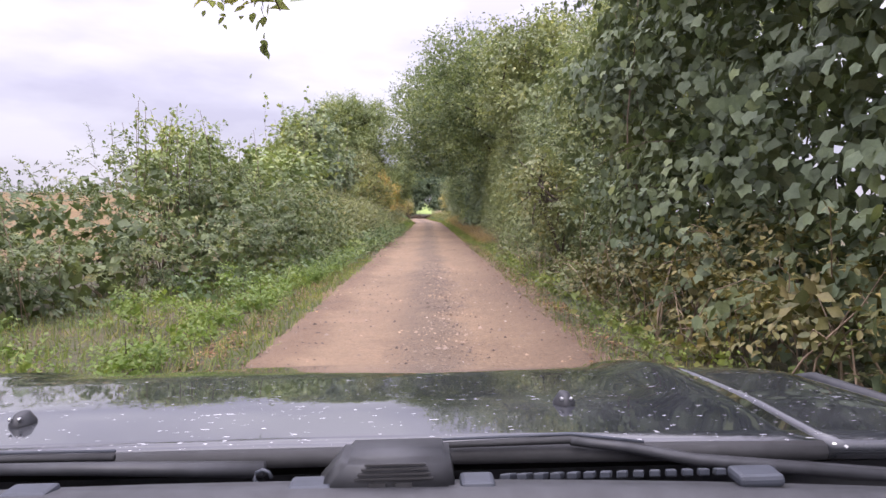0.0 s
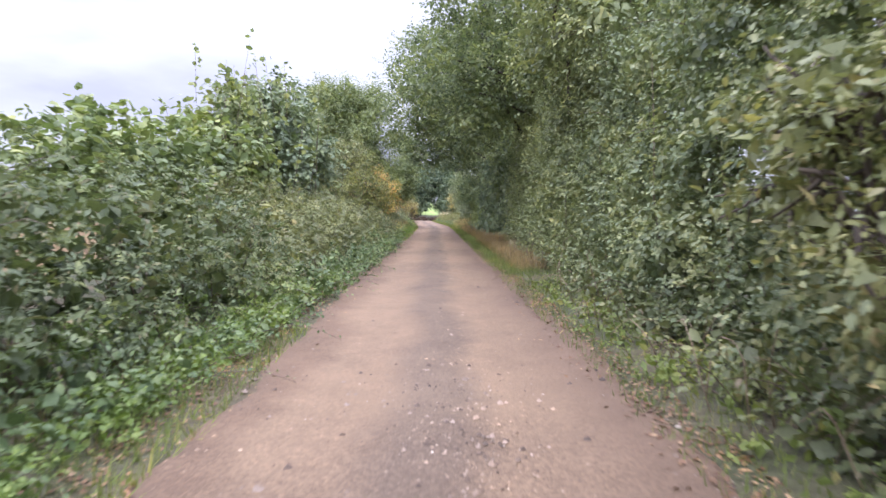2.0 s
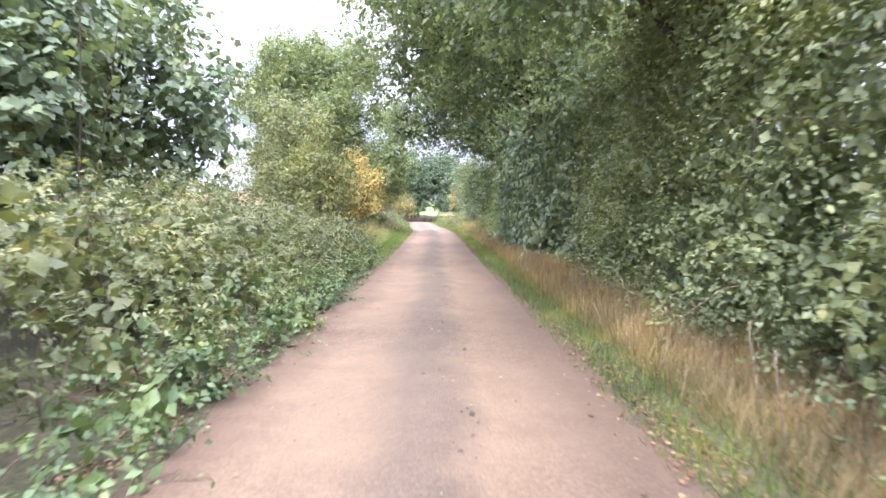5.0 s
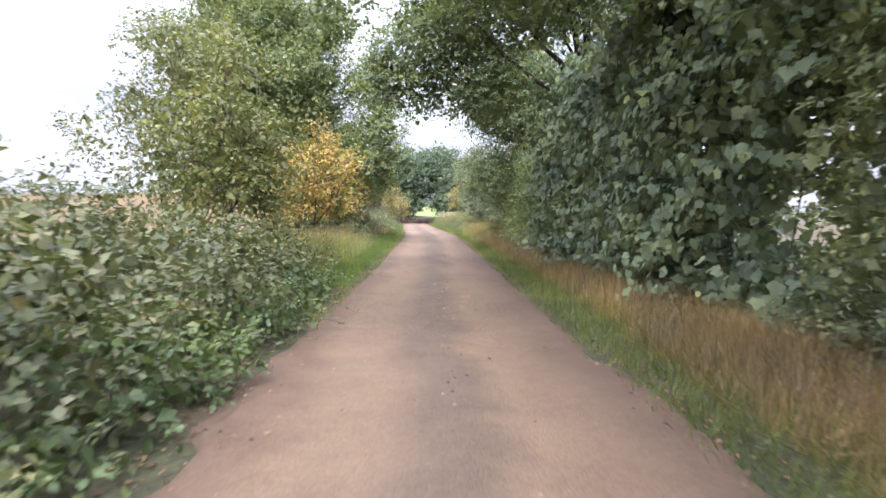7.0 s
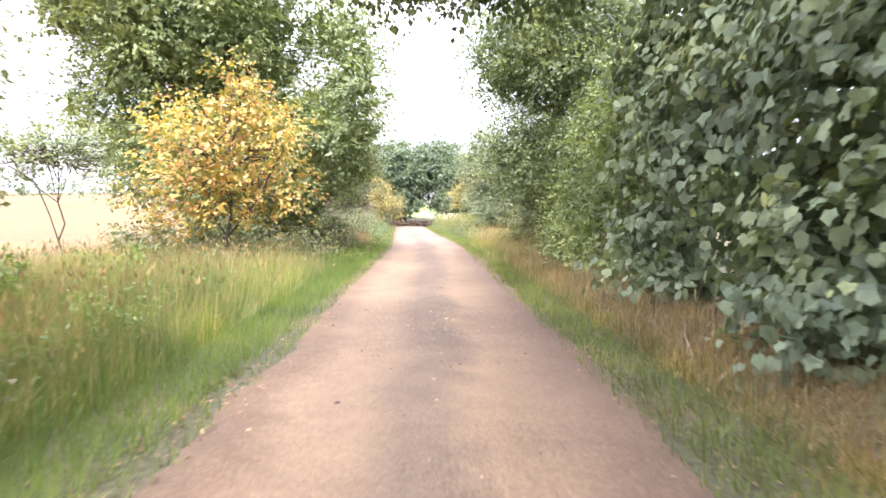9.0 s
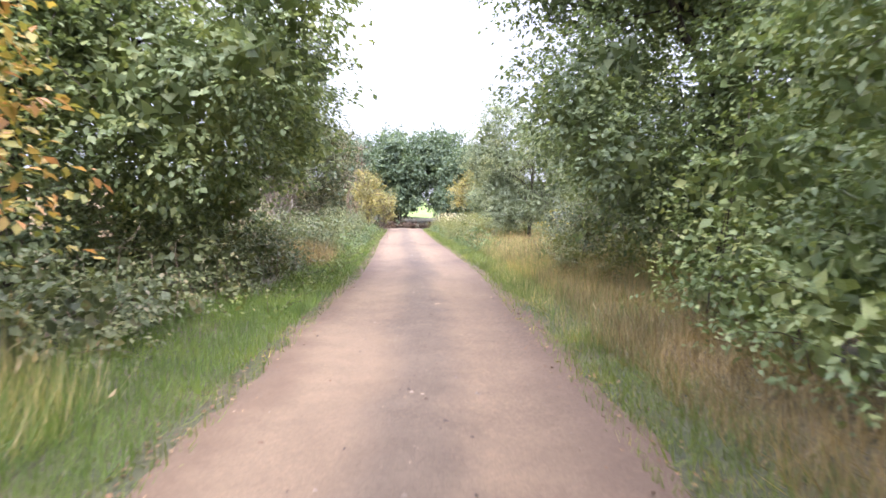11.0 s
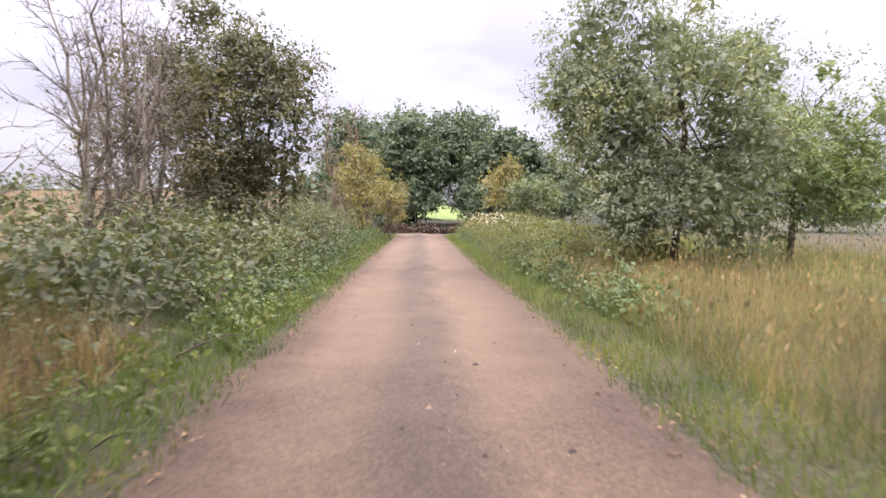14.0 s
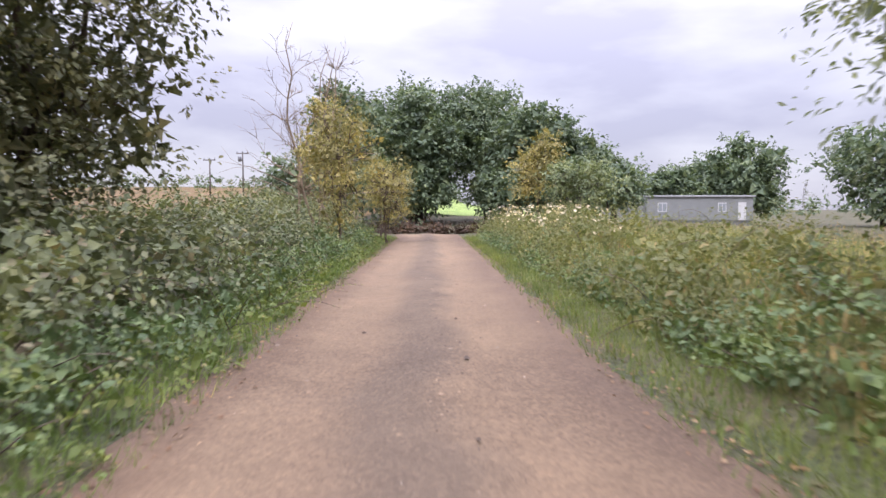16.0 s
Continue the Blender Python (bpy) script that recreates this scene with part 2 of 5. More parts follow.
def field_mat(name, stops, scale):
    m, nt, bsdf, out = node_mat(name)
    pos = world_pos(nt)
    a = add_noise(nt, 0.06, 4, pos)
    mp = nt.nodes.new("ShaderNodeMapping")
    mp.inputs["Scale"].default_value = (1.0, 0.12, 1.0)
    nt.links.new(pos, mp.inputs[0])
    b = add_noise(nt, scale, 5, mp.outputs[0])
    c = add_noise(nt, 9.0, 4, pos)
    col = add_ramp(nt, b, stops)
    col = add_mix(nt, col, add_ramp(nt, a, [(0.35, (0.82,) * 3), (0.65, (1.12,) * 3)]), 1.0, "MULTIPLY")
    col = add_mix(nt, col, add_ramp(nt, c, [(0.3, (0.75,) * 3), (0.7, (1.15,) * 3)]), 1.0, "MULTIPLY")
    nt.links.new(col, bsdf.inputs["Base Color"])
    bsdf.inputs["Roughness"].default_value = 0.95
    add_bump(nt, c, 0.7, 0.08, bsdf)
    return m


def lane_mat():
    """Compacted sand and gravel: worn pale wheel tracks, a stony darker crown and leafy edges."""
    m, nt, bsdf, out = node_mat("sandy_gravel")
    tc = nt.nodes.new("ShaderNodeUVMap")
    sep = nt.nodes.new("ShaderNodeSeparateXYZ")
    nt.links.new(tc.outputs[0], sep.inputs[0])
    pos = world_pos(nt)
    wob = add_noise(nt, 0.55, 4, pos)
    ad = nt.nodes.new("ShaderNodeMath")
    ad.operation = "MULTIPLY_ADD"
    ad.inputs[1].default_value = 0.22
    nt.links.new(wob, ad.inputs[0])
    nt.links.new(sep.outputs[0], ad.inputs[2])
    across = add_ramp(nt, ad.outputs[0], [
        (0.10, (0.145, 0.096, 0.062)), (0.22, (0.165, 0.108, 0.066)), (0.32, (0.226, 0.156, 0.096)), (0.46, (0.214, 0.147, 0.091)),
        (0.56, (0.150, 0.107, 0.071)), (0.65, (0.152, 0.108, 0.071)), (0.75, (0.228, 0.156, 0.095)), (0.88, (0.196, 0.133, 0.082)), (0.99, (0.150, 0.099, 0.063))])
    mid = add_noise(nt, 2.2, 6, pos, 0.65)
    col = add_mix(nt, across, add_ramp(nt, mid, [(0.3, (0.86, 0.85, 0.84)), (0.7, (1.11, 1.11, 1.10))]), 1.0, "MULTIPLY")
    vor = nt.nodes.new("ShaderNodeTexVoronoi")
    vor.inputs["Scale"].default_value = 48
    nt.links.new(pos, vor.inputs["Vector"])
    stone = add_ramp(nt, vor.outputs["Color"], [(0.2, (0.58, 0.56, 0.56)), (0.6, (1.0, 1.0, 1.0)), (0.9, (1.45, 1.40, 1.36))])
    patch = add_ramp(nt, add_noise(nt, 0.16, 3, pos), [(0.44, (0.22,) * 3), (0.60, (0.58,) * 3)])
    col = add_mix(nt, col, stone, patch, "MULTIPLY")
    col = add_mix(nt, col, add_ramp(nt, add_noise(nt, 0.16, 3, pos), [(0.44, (1.0,) * 3), (0.62, (0.80, 0.80, 0.82))]), 1.0, "MULTIPLY")
    fine = add_noise(nt, 130, 3, pos)
    col = add_mix(nt, col, add_ramp(nt, fine, [(0.3, (0.84,) * 3), (0.7, (1.13,) * 3)]), 1.0, "MULTIPLY")
    nt.links.new(col, bsdf.inputs["Base Color"])
    bsdf.inputs["Roughness"].default_value = 0.93
    hs = nt.nodes.new("ShaderNodeMath")
    hs.operation = "MULTIPLY_ADD"
    hs.inputs[1].default_value = -0.6
    nt.links.new(vor.outputs["Distance"], hs.inputs[0])
    nt.links.new(fine, hs.inputs[2])
    add_bump(nt, hs.outputs[0], 0.7, 0.012, bsdf)
    return m


def plain_mat(name, col, rough, metal=0.0, var=0.12, scale=30.0, bump=0.0):
    m, nt, bsdf, out = node_mat(name)
    pos = world_pos(nt)
    f = add_noise(nt, scale, 4, pos)
    c = add_ramp(nt, f, [(0.3, tuple(v * (1 - var) for v in col)), (0.7, tuple(v * (1 + var) for v in col))])
    nt.links.new(c, bsdf.inputs["Base Color"])
    bsdf.inputs["Roughness"].default_value = rough
    bsdf.inputs["Metallic"].default_value = metal
    if bump:
        add_bump(nt, f, bump, 0.002, bsdf)
    return m


M["ground"] = ground_mat()
M["lane"] = lane_mat()
M["stubble"] = field_mat("stubble", [(0.3, (0.122, 0.075, 0.024)), (0.7, (0.168, 0.106, 0.037))], 1.6)
M["hayfield"] = field_mat("hay_meadow", [(0.3, (0.06, 0.052, 0.02)), (0.55, (0.088, 0.066, 0.027)), (0.75, (0.11, 0.08, 0.034))], 1.2)
M["greenfield"] = field_mat("green_pasture", [(0.3, (0.17, 0.25, 0.05)), (0.7, (0.26, 0.33, 0.085))], 0.8)
M["pebble"] = leaf_mat("pebble", [(0.0, (0.06, 0.045, 0.037)), (0.35, (0.10, 0.076, 0.062)), (0.6, (0.20, 0.155, 0.125)), (0.97, (0.27, 0.215, 0.18)), (1.0, (0.42, 0.38, 0.345))], 0.85, 0.0, tone=1.0, grey=0.0, even=1.0)


# ---------------------------------------------------------------- mesh tools
RNG = np.random.default_rng(11)


def unit(v):
    return v / np.maximum(np.linalg.norm(v, axis=-1, keepdims=True), 1e-9)


def tri_mesh(name, verts, tris):
    me = bpy.data.meshes.new(name)
    v = np.asarray(verts, dtype=np.float32).reshape(-1, 3)
    f = np.asarray(tris, dtype=np.int32).reshape(-1, 3)
    me.vertices.add(len(v))
    me.vertices.foreach_set("co", v.ravel())
    me.loops.add(f.size)
    me.loops.foreach_set("vertex_index", f.ravel())
    me.polygons.add(len(f))
    me.polygons.foreach_set("loop_start", np.arange(0, f.size, 3, dtype=np.int32))
    me.polygons.foreach_set("loop_total", np.full(len(f), 3, dtype=np.int32))
    me.update(calc_edges=True)
    return me


def root(name, place, label, category, group="", kind=""):
    ob = new(name)
    ob.empty_display_size = 0.3
    ob.location = place
    return tagged(ob, label, category, group, kind)


def hang(name, me, material, parent, label="", smooth=False):
    ob = new(name, me)
    if name in ("foliage", "woody_base", "arching_growth", "fine_branching", "crown", "seed_heads"):
        tagged(ob, kind="stuff")
    if material is not None:
        me.materials.append(material)
    if smooth:
        me.polygons.foreach_set("use_smooth", np.ones(len(me.polygons), dtype=bool))
    ob.parent = parent
    if label:
        tagged(ob, label)
    return ob


def part(name, bm, material, parent, label="", smooth=False):
    me = bpy.data.meshes.new(name)
    bm.to_mesh(me)
    bm.free()
    return hang(name, me, material, parent, label, smooth)


# leaf outlines: along the leaf, across it, out of it
SHAPES = {
    "ovate": ([(0, 0, 0), (0.28, -0.27, 0.07), (0.66, -0.24, 0.05), (1, 0, -0.10), (0.66, 0.24, 0.05), (0.28, 0.27, 0.07)],
              [(0, 5, 4), (0, 4, 3), (0, 3, 2), (0, 2, 1)]),
    "diamond": ([(0, 0, 0), (0.5, -0.34, 0.08), (1, 0, -0.08), (0.5, 0.34, 0.08)], [(0, 3, 2), (0, 2, 1)]),
    "shard": ([(0, -0.36, 0), (0.25, 0.42, 0), (1, 0, 0)], [(0, 1, 2)]),
    "lance": ([(0, 0, 0), (0.45, -0.17, 0.05), (1, 0, -0.12), (0.45, 0.17, 0.05)], [(0, 3, 2), (0, 2, 1)]),
    "round": ([(0, 0, 0), (0.2, -0.36, 0.06), (0.62, -0.42, 0.05), (1, 0, -0.08), (0.62, 0.42, 0.05), (0.2, 0.36, 0.06)],
              [(0, 5, 4), (0, 4, 3), (0, 3, 2), (0, 2, 1)]),
    "lobed": ([(0.05, 0, 0), (0.0, -0.36, 0.05), (0.50, -0.58, 0.02), (0.66, -0.33, 0.05), (1.0, 0, -0.16), (0.66, 0.33, 0.05), (0.50, 0.58, 0.02), (0.0, 0.36, 0.05)],
              [(0, 2, 1), (0, 3, 2), (0, 4, 3), (0, 5, 4), (0, 6, 5), (0, 7, 6)]),
    "trio": ([(0, 0, 0), (0.55, -0.2, 0.05), (1, 0, -0.1), (0.55, 0.2, 0.05), (0.10, -0.42, 0.05), (0.42, -0.62, -0.06), (0.40, -0.22, 0.04),
              (0.10, 0.42, 0.05), (0.42, 0.62, -0.06), (0.40, 0.22, 0.04)],
             [(0, 3, 2), (0, 2, 1), (6, 5, 4), (7, 8, 9)]),
    "spike": ([(0, -0.018, 0), (0, 0.018, 0), (1, 0, 0.02)], [(0, 1, 2)]),
    "blade": ([(0, -0.018, 0), (0, 0.018, 0), (0.55, -0.014, 0.06), (0.55, 0.014, 0.06), (1, 0, -0.05)], [(0, 1, 3), (0, 3, 2), (2, 3, 4)]),
}


def leaf_geo(P, A, N, S, shape, origin):
    T, F = SHAPES[shape]
    T, F = np.array(T), np.array(F)
    A = unit(A)
    B = unit(np.cross(N, A))
    C = np.cross(A, B)
    S = S[:, None, None]
    V = (P - np.asarray(origin))[:, None, :] + S * (T[None, :, 0:1] * A[:, None, :] + T[None, :, 1:2] * B[:, None, :] + T[None, :, 2:3] * C[:, None, :])
    tri = F[None, :, :] + (np.arange(len(P)) * len(T))[:, None, None]
    return V.reshape(-1, 3), tri.reshape(-1, 3)


def leaves_mesh(name, P, A, N, S, shape, origin):
    return tri_mesh(name, *leaf_geo(P, A, N, S, shape, origin))


def on_lobes(lobes, n, rng, low=0.80, high=1.04, away=0):
    """Places spread over the outside of a heap of ellipsoids, and the way out from each."""
    lobes = np.asarray(lobes, dtype=float)
    c, r = lobes[:, :3], lobes[:, 3:6]
    w = r[:, 0] * r[:, 1] + r[:, 1] * r[:, 2] + r[:, 0] * r[:, 2]
    out_p, out_d, have = [], [], 0
    for _ in range(8):
        m = int((n - have) * 2.2) + 20
        i = rng.choice(len(lobes), m, p=w / w.sum())
        d = unit(rng.normal(size=(m, 3)))
        p = c[i] + d * r[i] * rng.uniform(low, high, (m, 1))
        q = np.linalg.norm((p[:, None, :] - c[None]) / r[None], axis=2)
        q[np.arange(m), i] = 9
        ok = (q.min(axis=1) > 0.72) & (p[:, 2] > 0.03)
        ok &= (d[:, 1] < 0.55) | (rng.random(m) < 0.4)
        if away:
            ok &= (d[:, 0] * away < 0.3) | (d[:, 2] > 0.65) | (rng.random(m) < 0.08)
        out_p.append(p[ok])
        out_d.append(unit(d[ok] / r[i][ok]))
        have += int(ok.sum())
        if have >= n:
            break
    return np.concatenate(out_p)[:n], np.concatenate(out_d)[:n]


def foliage(lobes, n, size, rng, per=9, up=0.35, droop=0.3, face=0.5, spread=4.2, low=0.62, away=0, flat=0.75):
    """Flat sprays of leaves in layers, standing out of a heap of lobes: places, leaf axes, leaf normals, sizes."""
    ns = max(4, n // per)
    p0, d = on_lobes(lobes, int(ns * 1.4), rng, low, 1.05, away)
    # thinner places, through which the dark inside shows
    gap = np.array([noise.noise(Vector(q) * 1.5) + 0.7 * noise.noise(Vector(q) * 3.6) for q in p0]) + rng.normal(size=len(p0)) * 0.12
    keep = gap > np.quantile(gap, 0.24)
    p0, d = p0[keep], d[keep]
    ns = len(p0)
    D = unit(d * np.array([1, 1, 0.7]) + np.array([0, 0, up * 0.6]) + rng.normal(size=(ns, 3)) * np.array([0.45, 0.45, 0.25]))
    T = unit(d * face + np.array([0, 0, 1.0]) + rng.normal(size=(ns, 3)) * 0.22)
    B = unit(np.cross(T, D))
    L = size * rng.uniform(spread * 0.5, spread * 1.4, ns)
    i = np.repeat(np.arange(ns), per)
    m = len(i)
    s = rng.uniform(-0.25, 1.0, m)
    side = rng.choice([-1.0, 1.0], m) * rng.uniform(0.15, 1.0, m)
    wide = (L[i] * 0.30 * (1.1 - np.abs(s) * 0.7) * side)[:, None]
    sag = np.stack([np.zeros(m), np.zeros(m), -0.22 * L[i] * np.maximum(s, 0) ** 2], axis=1)
    P = p0[i] + D[i] * (L[i] * s)[:, None] + B[i] * wide + sag + rng.normal(size=(m, 3)) * size * 0.22
    A = unit(D[i] * 0.55 + B[i] * side[:, None] * flat + rng.normal(size=(m, 3)) * 0.35 + np.array([0, 0, -droop]))
    N = unit(T[i] + rng.normal(size=(m, 3)) * 0.24)
    S = size * rng.uniform(0.6, 1.3, m)
    ok = P[:, 2] > 0.02
    return P[ok], A[ok], N[ok], S[ok]


def canes(lobes, n, size, rng, per=16, length=(0.4, 0.95)):
    """Long shoots that arch out of the heap: their leaves, and the lines of their stalks."""
    p0, d = on_lobes(lobes, n, rng, 0.8, 1.0)
    n = len(p0)
    D = unit(d * np.array([1, 1, 0.6]) + np.array([0, 0, 0.55]) + rng.normal(size=(n, 3)) * 0.3)
    L = rng.uniform(*length, n)
    s = np.tile(np.linspace(0.05, 1.0, per), n)
    i = np.repeat(np.arange(n), per)
    path = lambda k, u: p0[k] + D[k] * (L[k] * u)[:, None] + np.array([0, 0, -1.0]) * (0.45 * L[k] * u * u)[:, None]
    P = path(i, s) + rng.normal(size=(len(i), 3)) * size * 0.25
    A = unit(D[i] * 0.4 + rng.normal(size=(len(i), 3)) * 0.7 + np.array([0, 0, -0.25]))
    N = unit(np.array([0, 0, 1.0]) + d[i] * 0.4 + rng.normal(size=(len(i), 3)) * 0.4)
    S = size * rng.uniform(0.6, 1.2, len(i)) * (1.1 - 0.5 * s)
    lines = [np.array([path(np.array([k]), np.array([u]))[0] for u in (0.0, 0.35, 0.7, 1.0)]) for k in range(n)]
    return (P, A, N, S), lines


def inner_leaves(lobes, n, size, rng):
    p, d = on_lobes(np.asarray(lobes) * np.array([1, 1, 1, 0.62, 0.62, 0.62]), n, rng, 0.6, 1.0)
    m = len(p)
    return p, unit(rng.normal(size=(m, 3))), unit(d + rng.normal(size=(m, 3)) * 0.3), size * rng.uniform(0.8, 1.3, m)


def tube(points, radii, sides=6):
    """One tapered, closed tube through the points."""
    pts = np.asarray(points, dtype=float)
    n = len(pts)
    t = unit(np.gradient(pts, axis=0))
    ref = np.where(np.abs(t[:, 2:3]) > 0.9, np.array([[1.0, 0, 0]]), np.array([[0, 0, 1.0]]))
    b = unit(np.cross(t, ref))
    c = np.cross(t, b)
    a = np.linspace(0, 2 * math.pi, sides, endpoint=False)
    ring = np.cos(a)[None, :, None] * b[:, None, :] + np.sin(a)[None, :, None] * c[:, None, :]
    V = (pts[:, None, :] + ring * np.asarray(radii, dtype=float)[:, None, None]).reshape(-1, 3)
    tris = []
    for k in range(n - 1):
        for j in range(sides):
            q = (j + 1) % sides
            a0, a1, b0, b1 = k * sides + j, k * sides + q, (k + 1) * sides + j, (k + 1) * sides + q
            tris += [(a0, a1, b1), (a0, b1, b0)]
    for j in range(1, sides - 1):
        tris += [(0, j + 1, j), ((n - 1) * sides, (n - 1) * sides + j, (n - 1) * sides + j + 1)]
    return V, np.array(tris)


def join(pieces):
    vs, ts, k = [], [], 0
    for v, t in pieces:
        vs.append(v)
        ts.append(np.asarray(t) + k)
        k += len(v)
    return np.concatenate(vs), np.concatenate(ts)


def bend(a, b, rng, wob=0.1, n=5, sag=0.0):
    a, b = np.asarray(a, dtype=float), np.asarray(b, dtype=float)
    s = np.linspace(0, 1, n)[:, None]
    p = a + (b - a) * s
    p += np.sin(s * math.pi) * rng.normal(size=(1, 3)) * wob * np.linalg.norm(b - a)
    p[:, 2] += sag * np.sin(s[:, 0] * math.pi)
    p[1:-1] += rng.normal(size=(n - 2, 3)) * wob * 0.25 * np.linalg.norm(b - a)
    return p


def twigs_mesh(name, starts, ends, r0, rng, origin, sides=3, n=4, wob=0.12, sag=0.0):
    pieces = []
    for a, b in zip(starts, ends):
        p = bend(a, b, rng, wob, n, sag) - np.asarray(origin)
        pieces.append(tube(p, np.linspace(r0, r0 * 0.3, n), sides))
    return tri_mesh(name, *join(pieces))


# ---------------------------------------------------------------- plants
def bush(name, label, group, place, lobes, n, size, shape, mat, rng, stems=8, stem_mat="twig", category="bush", **kw):
    """A shrub: stems from the ground and a heap of leafy sprays. Lobes are in world metres."""
    lobes = np.asarray(lobes, dtype=float)
    ob = root(name, place, label, category, group)
    o = np.array(place)
    inner = kw.pop("inner", 0.4)
    inner_size = kw.pop("inner_size", 1.9)
    arch = kw.pop("arch", 9)
    backing = kw.pop("backing", None)
    P, A, N, S = foliage(lobes, n, size, rng, **kw)
    geo = []
    if inner:
        geo.append(leaf_geo(*inner_leaves(lobes, int(n * inner * 0.8), size * inner_size, rng), "diamond", o))
    if backing:
        geo.append(leaf_geo(*inner_leaves(backing, 75 * len(backing), 0.25 if backing[0][5] > 0.8 else 0.17, rng), "diamond", o))
    lines = []
    if arch:
        (p, a, nn, s), lines = canes(lobes, arch, size, rng)
        P, A, N, S = np.concatenate([P, p]), np.concatenate([A, a]), np.concatenate([N, nn]), np.concatenate([S, s])
    geo.append(leaf_geo(P, A, N, S, shape, o))
    hang("foliage", tri_mesh("foliage", *join(geo)), M[mat], ob)
    if lines:
        hang("arching_growth", tri_mesh("arching_growth", *join([tube(q - o, (0.005, 0.004, 0.003, 0.002), 3) for q in lines])), M[stem_mat], ob)
    if stems:
        pick = rng.choice(len(lobes), stems)
        ends = lobes[pick, :3] + rng.normal(size=(stems, 3)) * lobes[pick, 3:6] * 0.35
        starts = np.stack([o[0] + (ends[:, 0] - o[0]) * 0.5 + rng.normal(size=stems) * 0.15, o[1] + (ends[:, 1] - o[1]) * 0.6 + rng.normal(size=stems) * 0.2,
                           np.full(stems, o[2] - 0.05)], axis=1)
        hang("woody_base", twigs_mesh("woody_base", starts, ends, 0.013, rng, o, 4, 5, 0.05), M[stem_mat], ob)
    return ob


def hedge(name, label, group, side, rows, step, dens, size, shape, mat, slope=0.3, depth=1.2, lobe=(0.42, 0.75), top=0.3, seed=1, **kw):
    """A run of separate shrubs. rows: (y, x of the foot, height); side -1 or 1 away from the lane."""
    rng = np.random.default_rng(seed)
    ys, xs, hs = (np.array([r[k] for r in rows], dtype=float) for k in range(3))
    n = max(1, round((ys[-1] - ys[0]) / step))
    for k in range(n):
        a = ys[0] + (ys[-1] - ys[0]) * k / n
        b = ys[0] + (ys[-1] - ys[0]) * (k + 1) / n
        yc = (a + b) / 2
        h = float(np.interp(yc, ys, hs)) * rng.uniform(0.93, 1.08)
        lobes = []
        for _ in range(int(5 + (b - a) * (6.0 if h < 0.7 else h * 2.6))):
            r = rng.uniform(*lobe) * min(1.0, 0.45 + h * 0.3)
            y = rng.uniform(a - 0.2, b + 0.2)
            z = rng.uniform(0.25 * r, max(h - r * 0.8, 0.3 * r))
            x = np.interp(y, ys, xs) + side * (r * 0.9 + slope * z + rng.uniform(-0.12, 0.30))
            lobes.append((x, y, z, r, r * rng.uniform(0.9, 1.4), r * rng.uniform(0.75, 1.1)))
        for _ in range(int(3 + (b - a) * depth * 1.3)):
            r = rng.uniform(*lobe) * min(1.0, 0.45 + h * 0.3)
            y = rng.uniform(a, b)
            x = np.interp(y, ys, xs) + side * (slope * h + rng.uniform(0.3, 1.0) * depth + r * 0.5)
            lobes.append((x, y, h - r * 0.8 + rng.uniform(-0.2, top), r, r * 1.2, r))
        behind = []
        for _ in range(int((b - a) * h * 1.1) if h > 0.8 else 0):
            y, z = rng.uniform(a - 0.1, b + 0.1), rng.uniform(0.35, h - 0.4)
            q = 0.9 if h > 3 else 0.6
            behind.append((np.interp(y, ys, xs) + side * (slope * z + rng.uniform(1.0, 1.7)), y, z, q * 0.9, q * 1.05, q))
        xf = float(np.interp(yc, ys, xs)) + side * 0.7
        cnt = int(0.74 * dens * (b - a) * (h * (1 + slope * 0.4) + depth * 0.7))
        bush(name, label, group, (xf, yc, 0), lobes, cnt, size, shape, mat, rng, away=side, backing=behind, **kw)


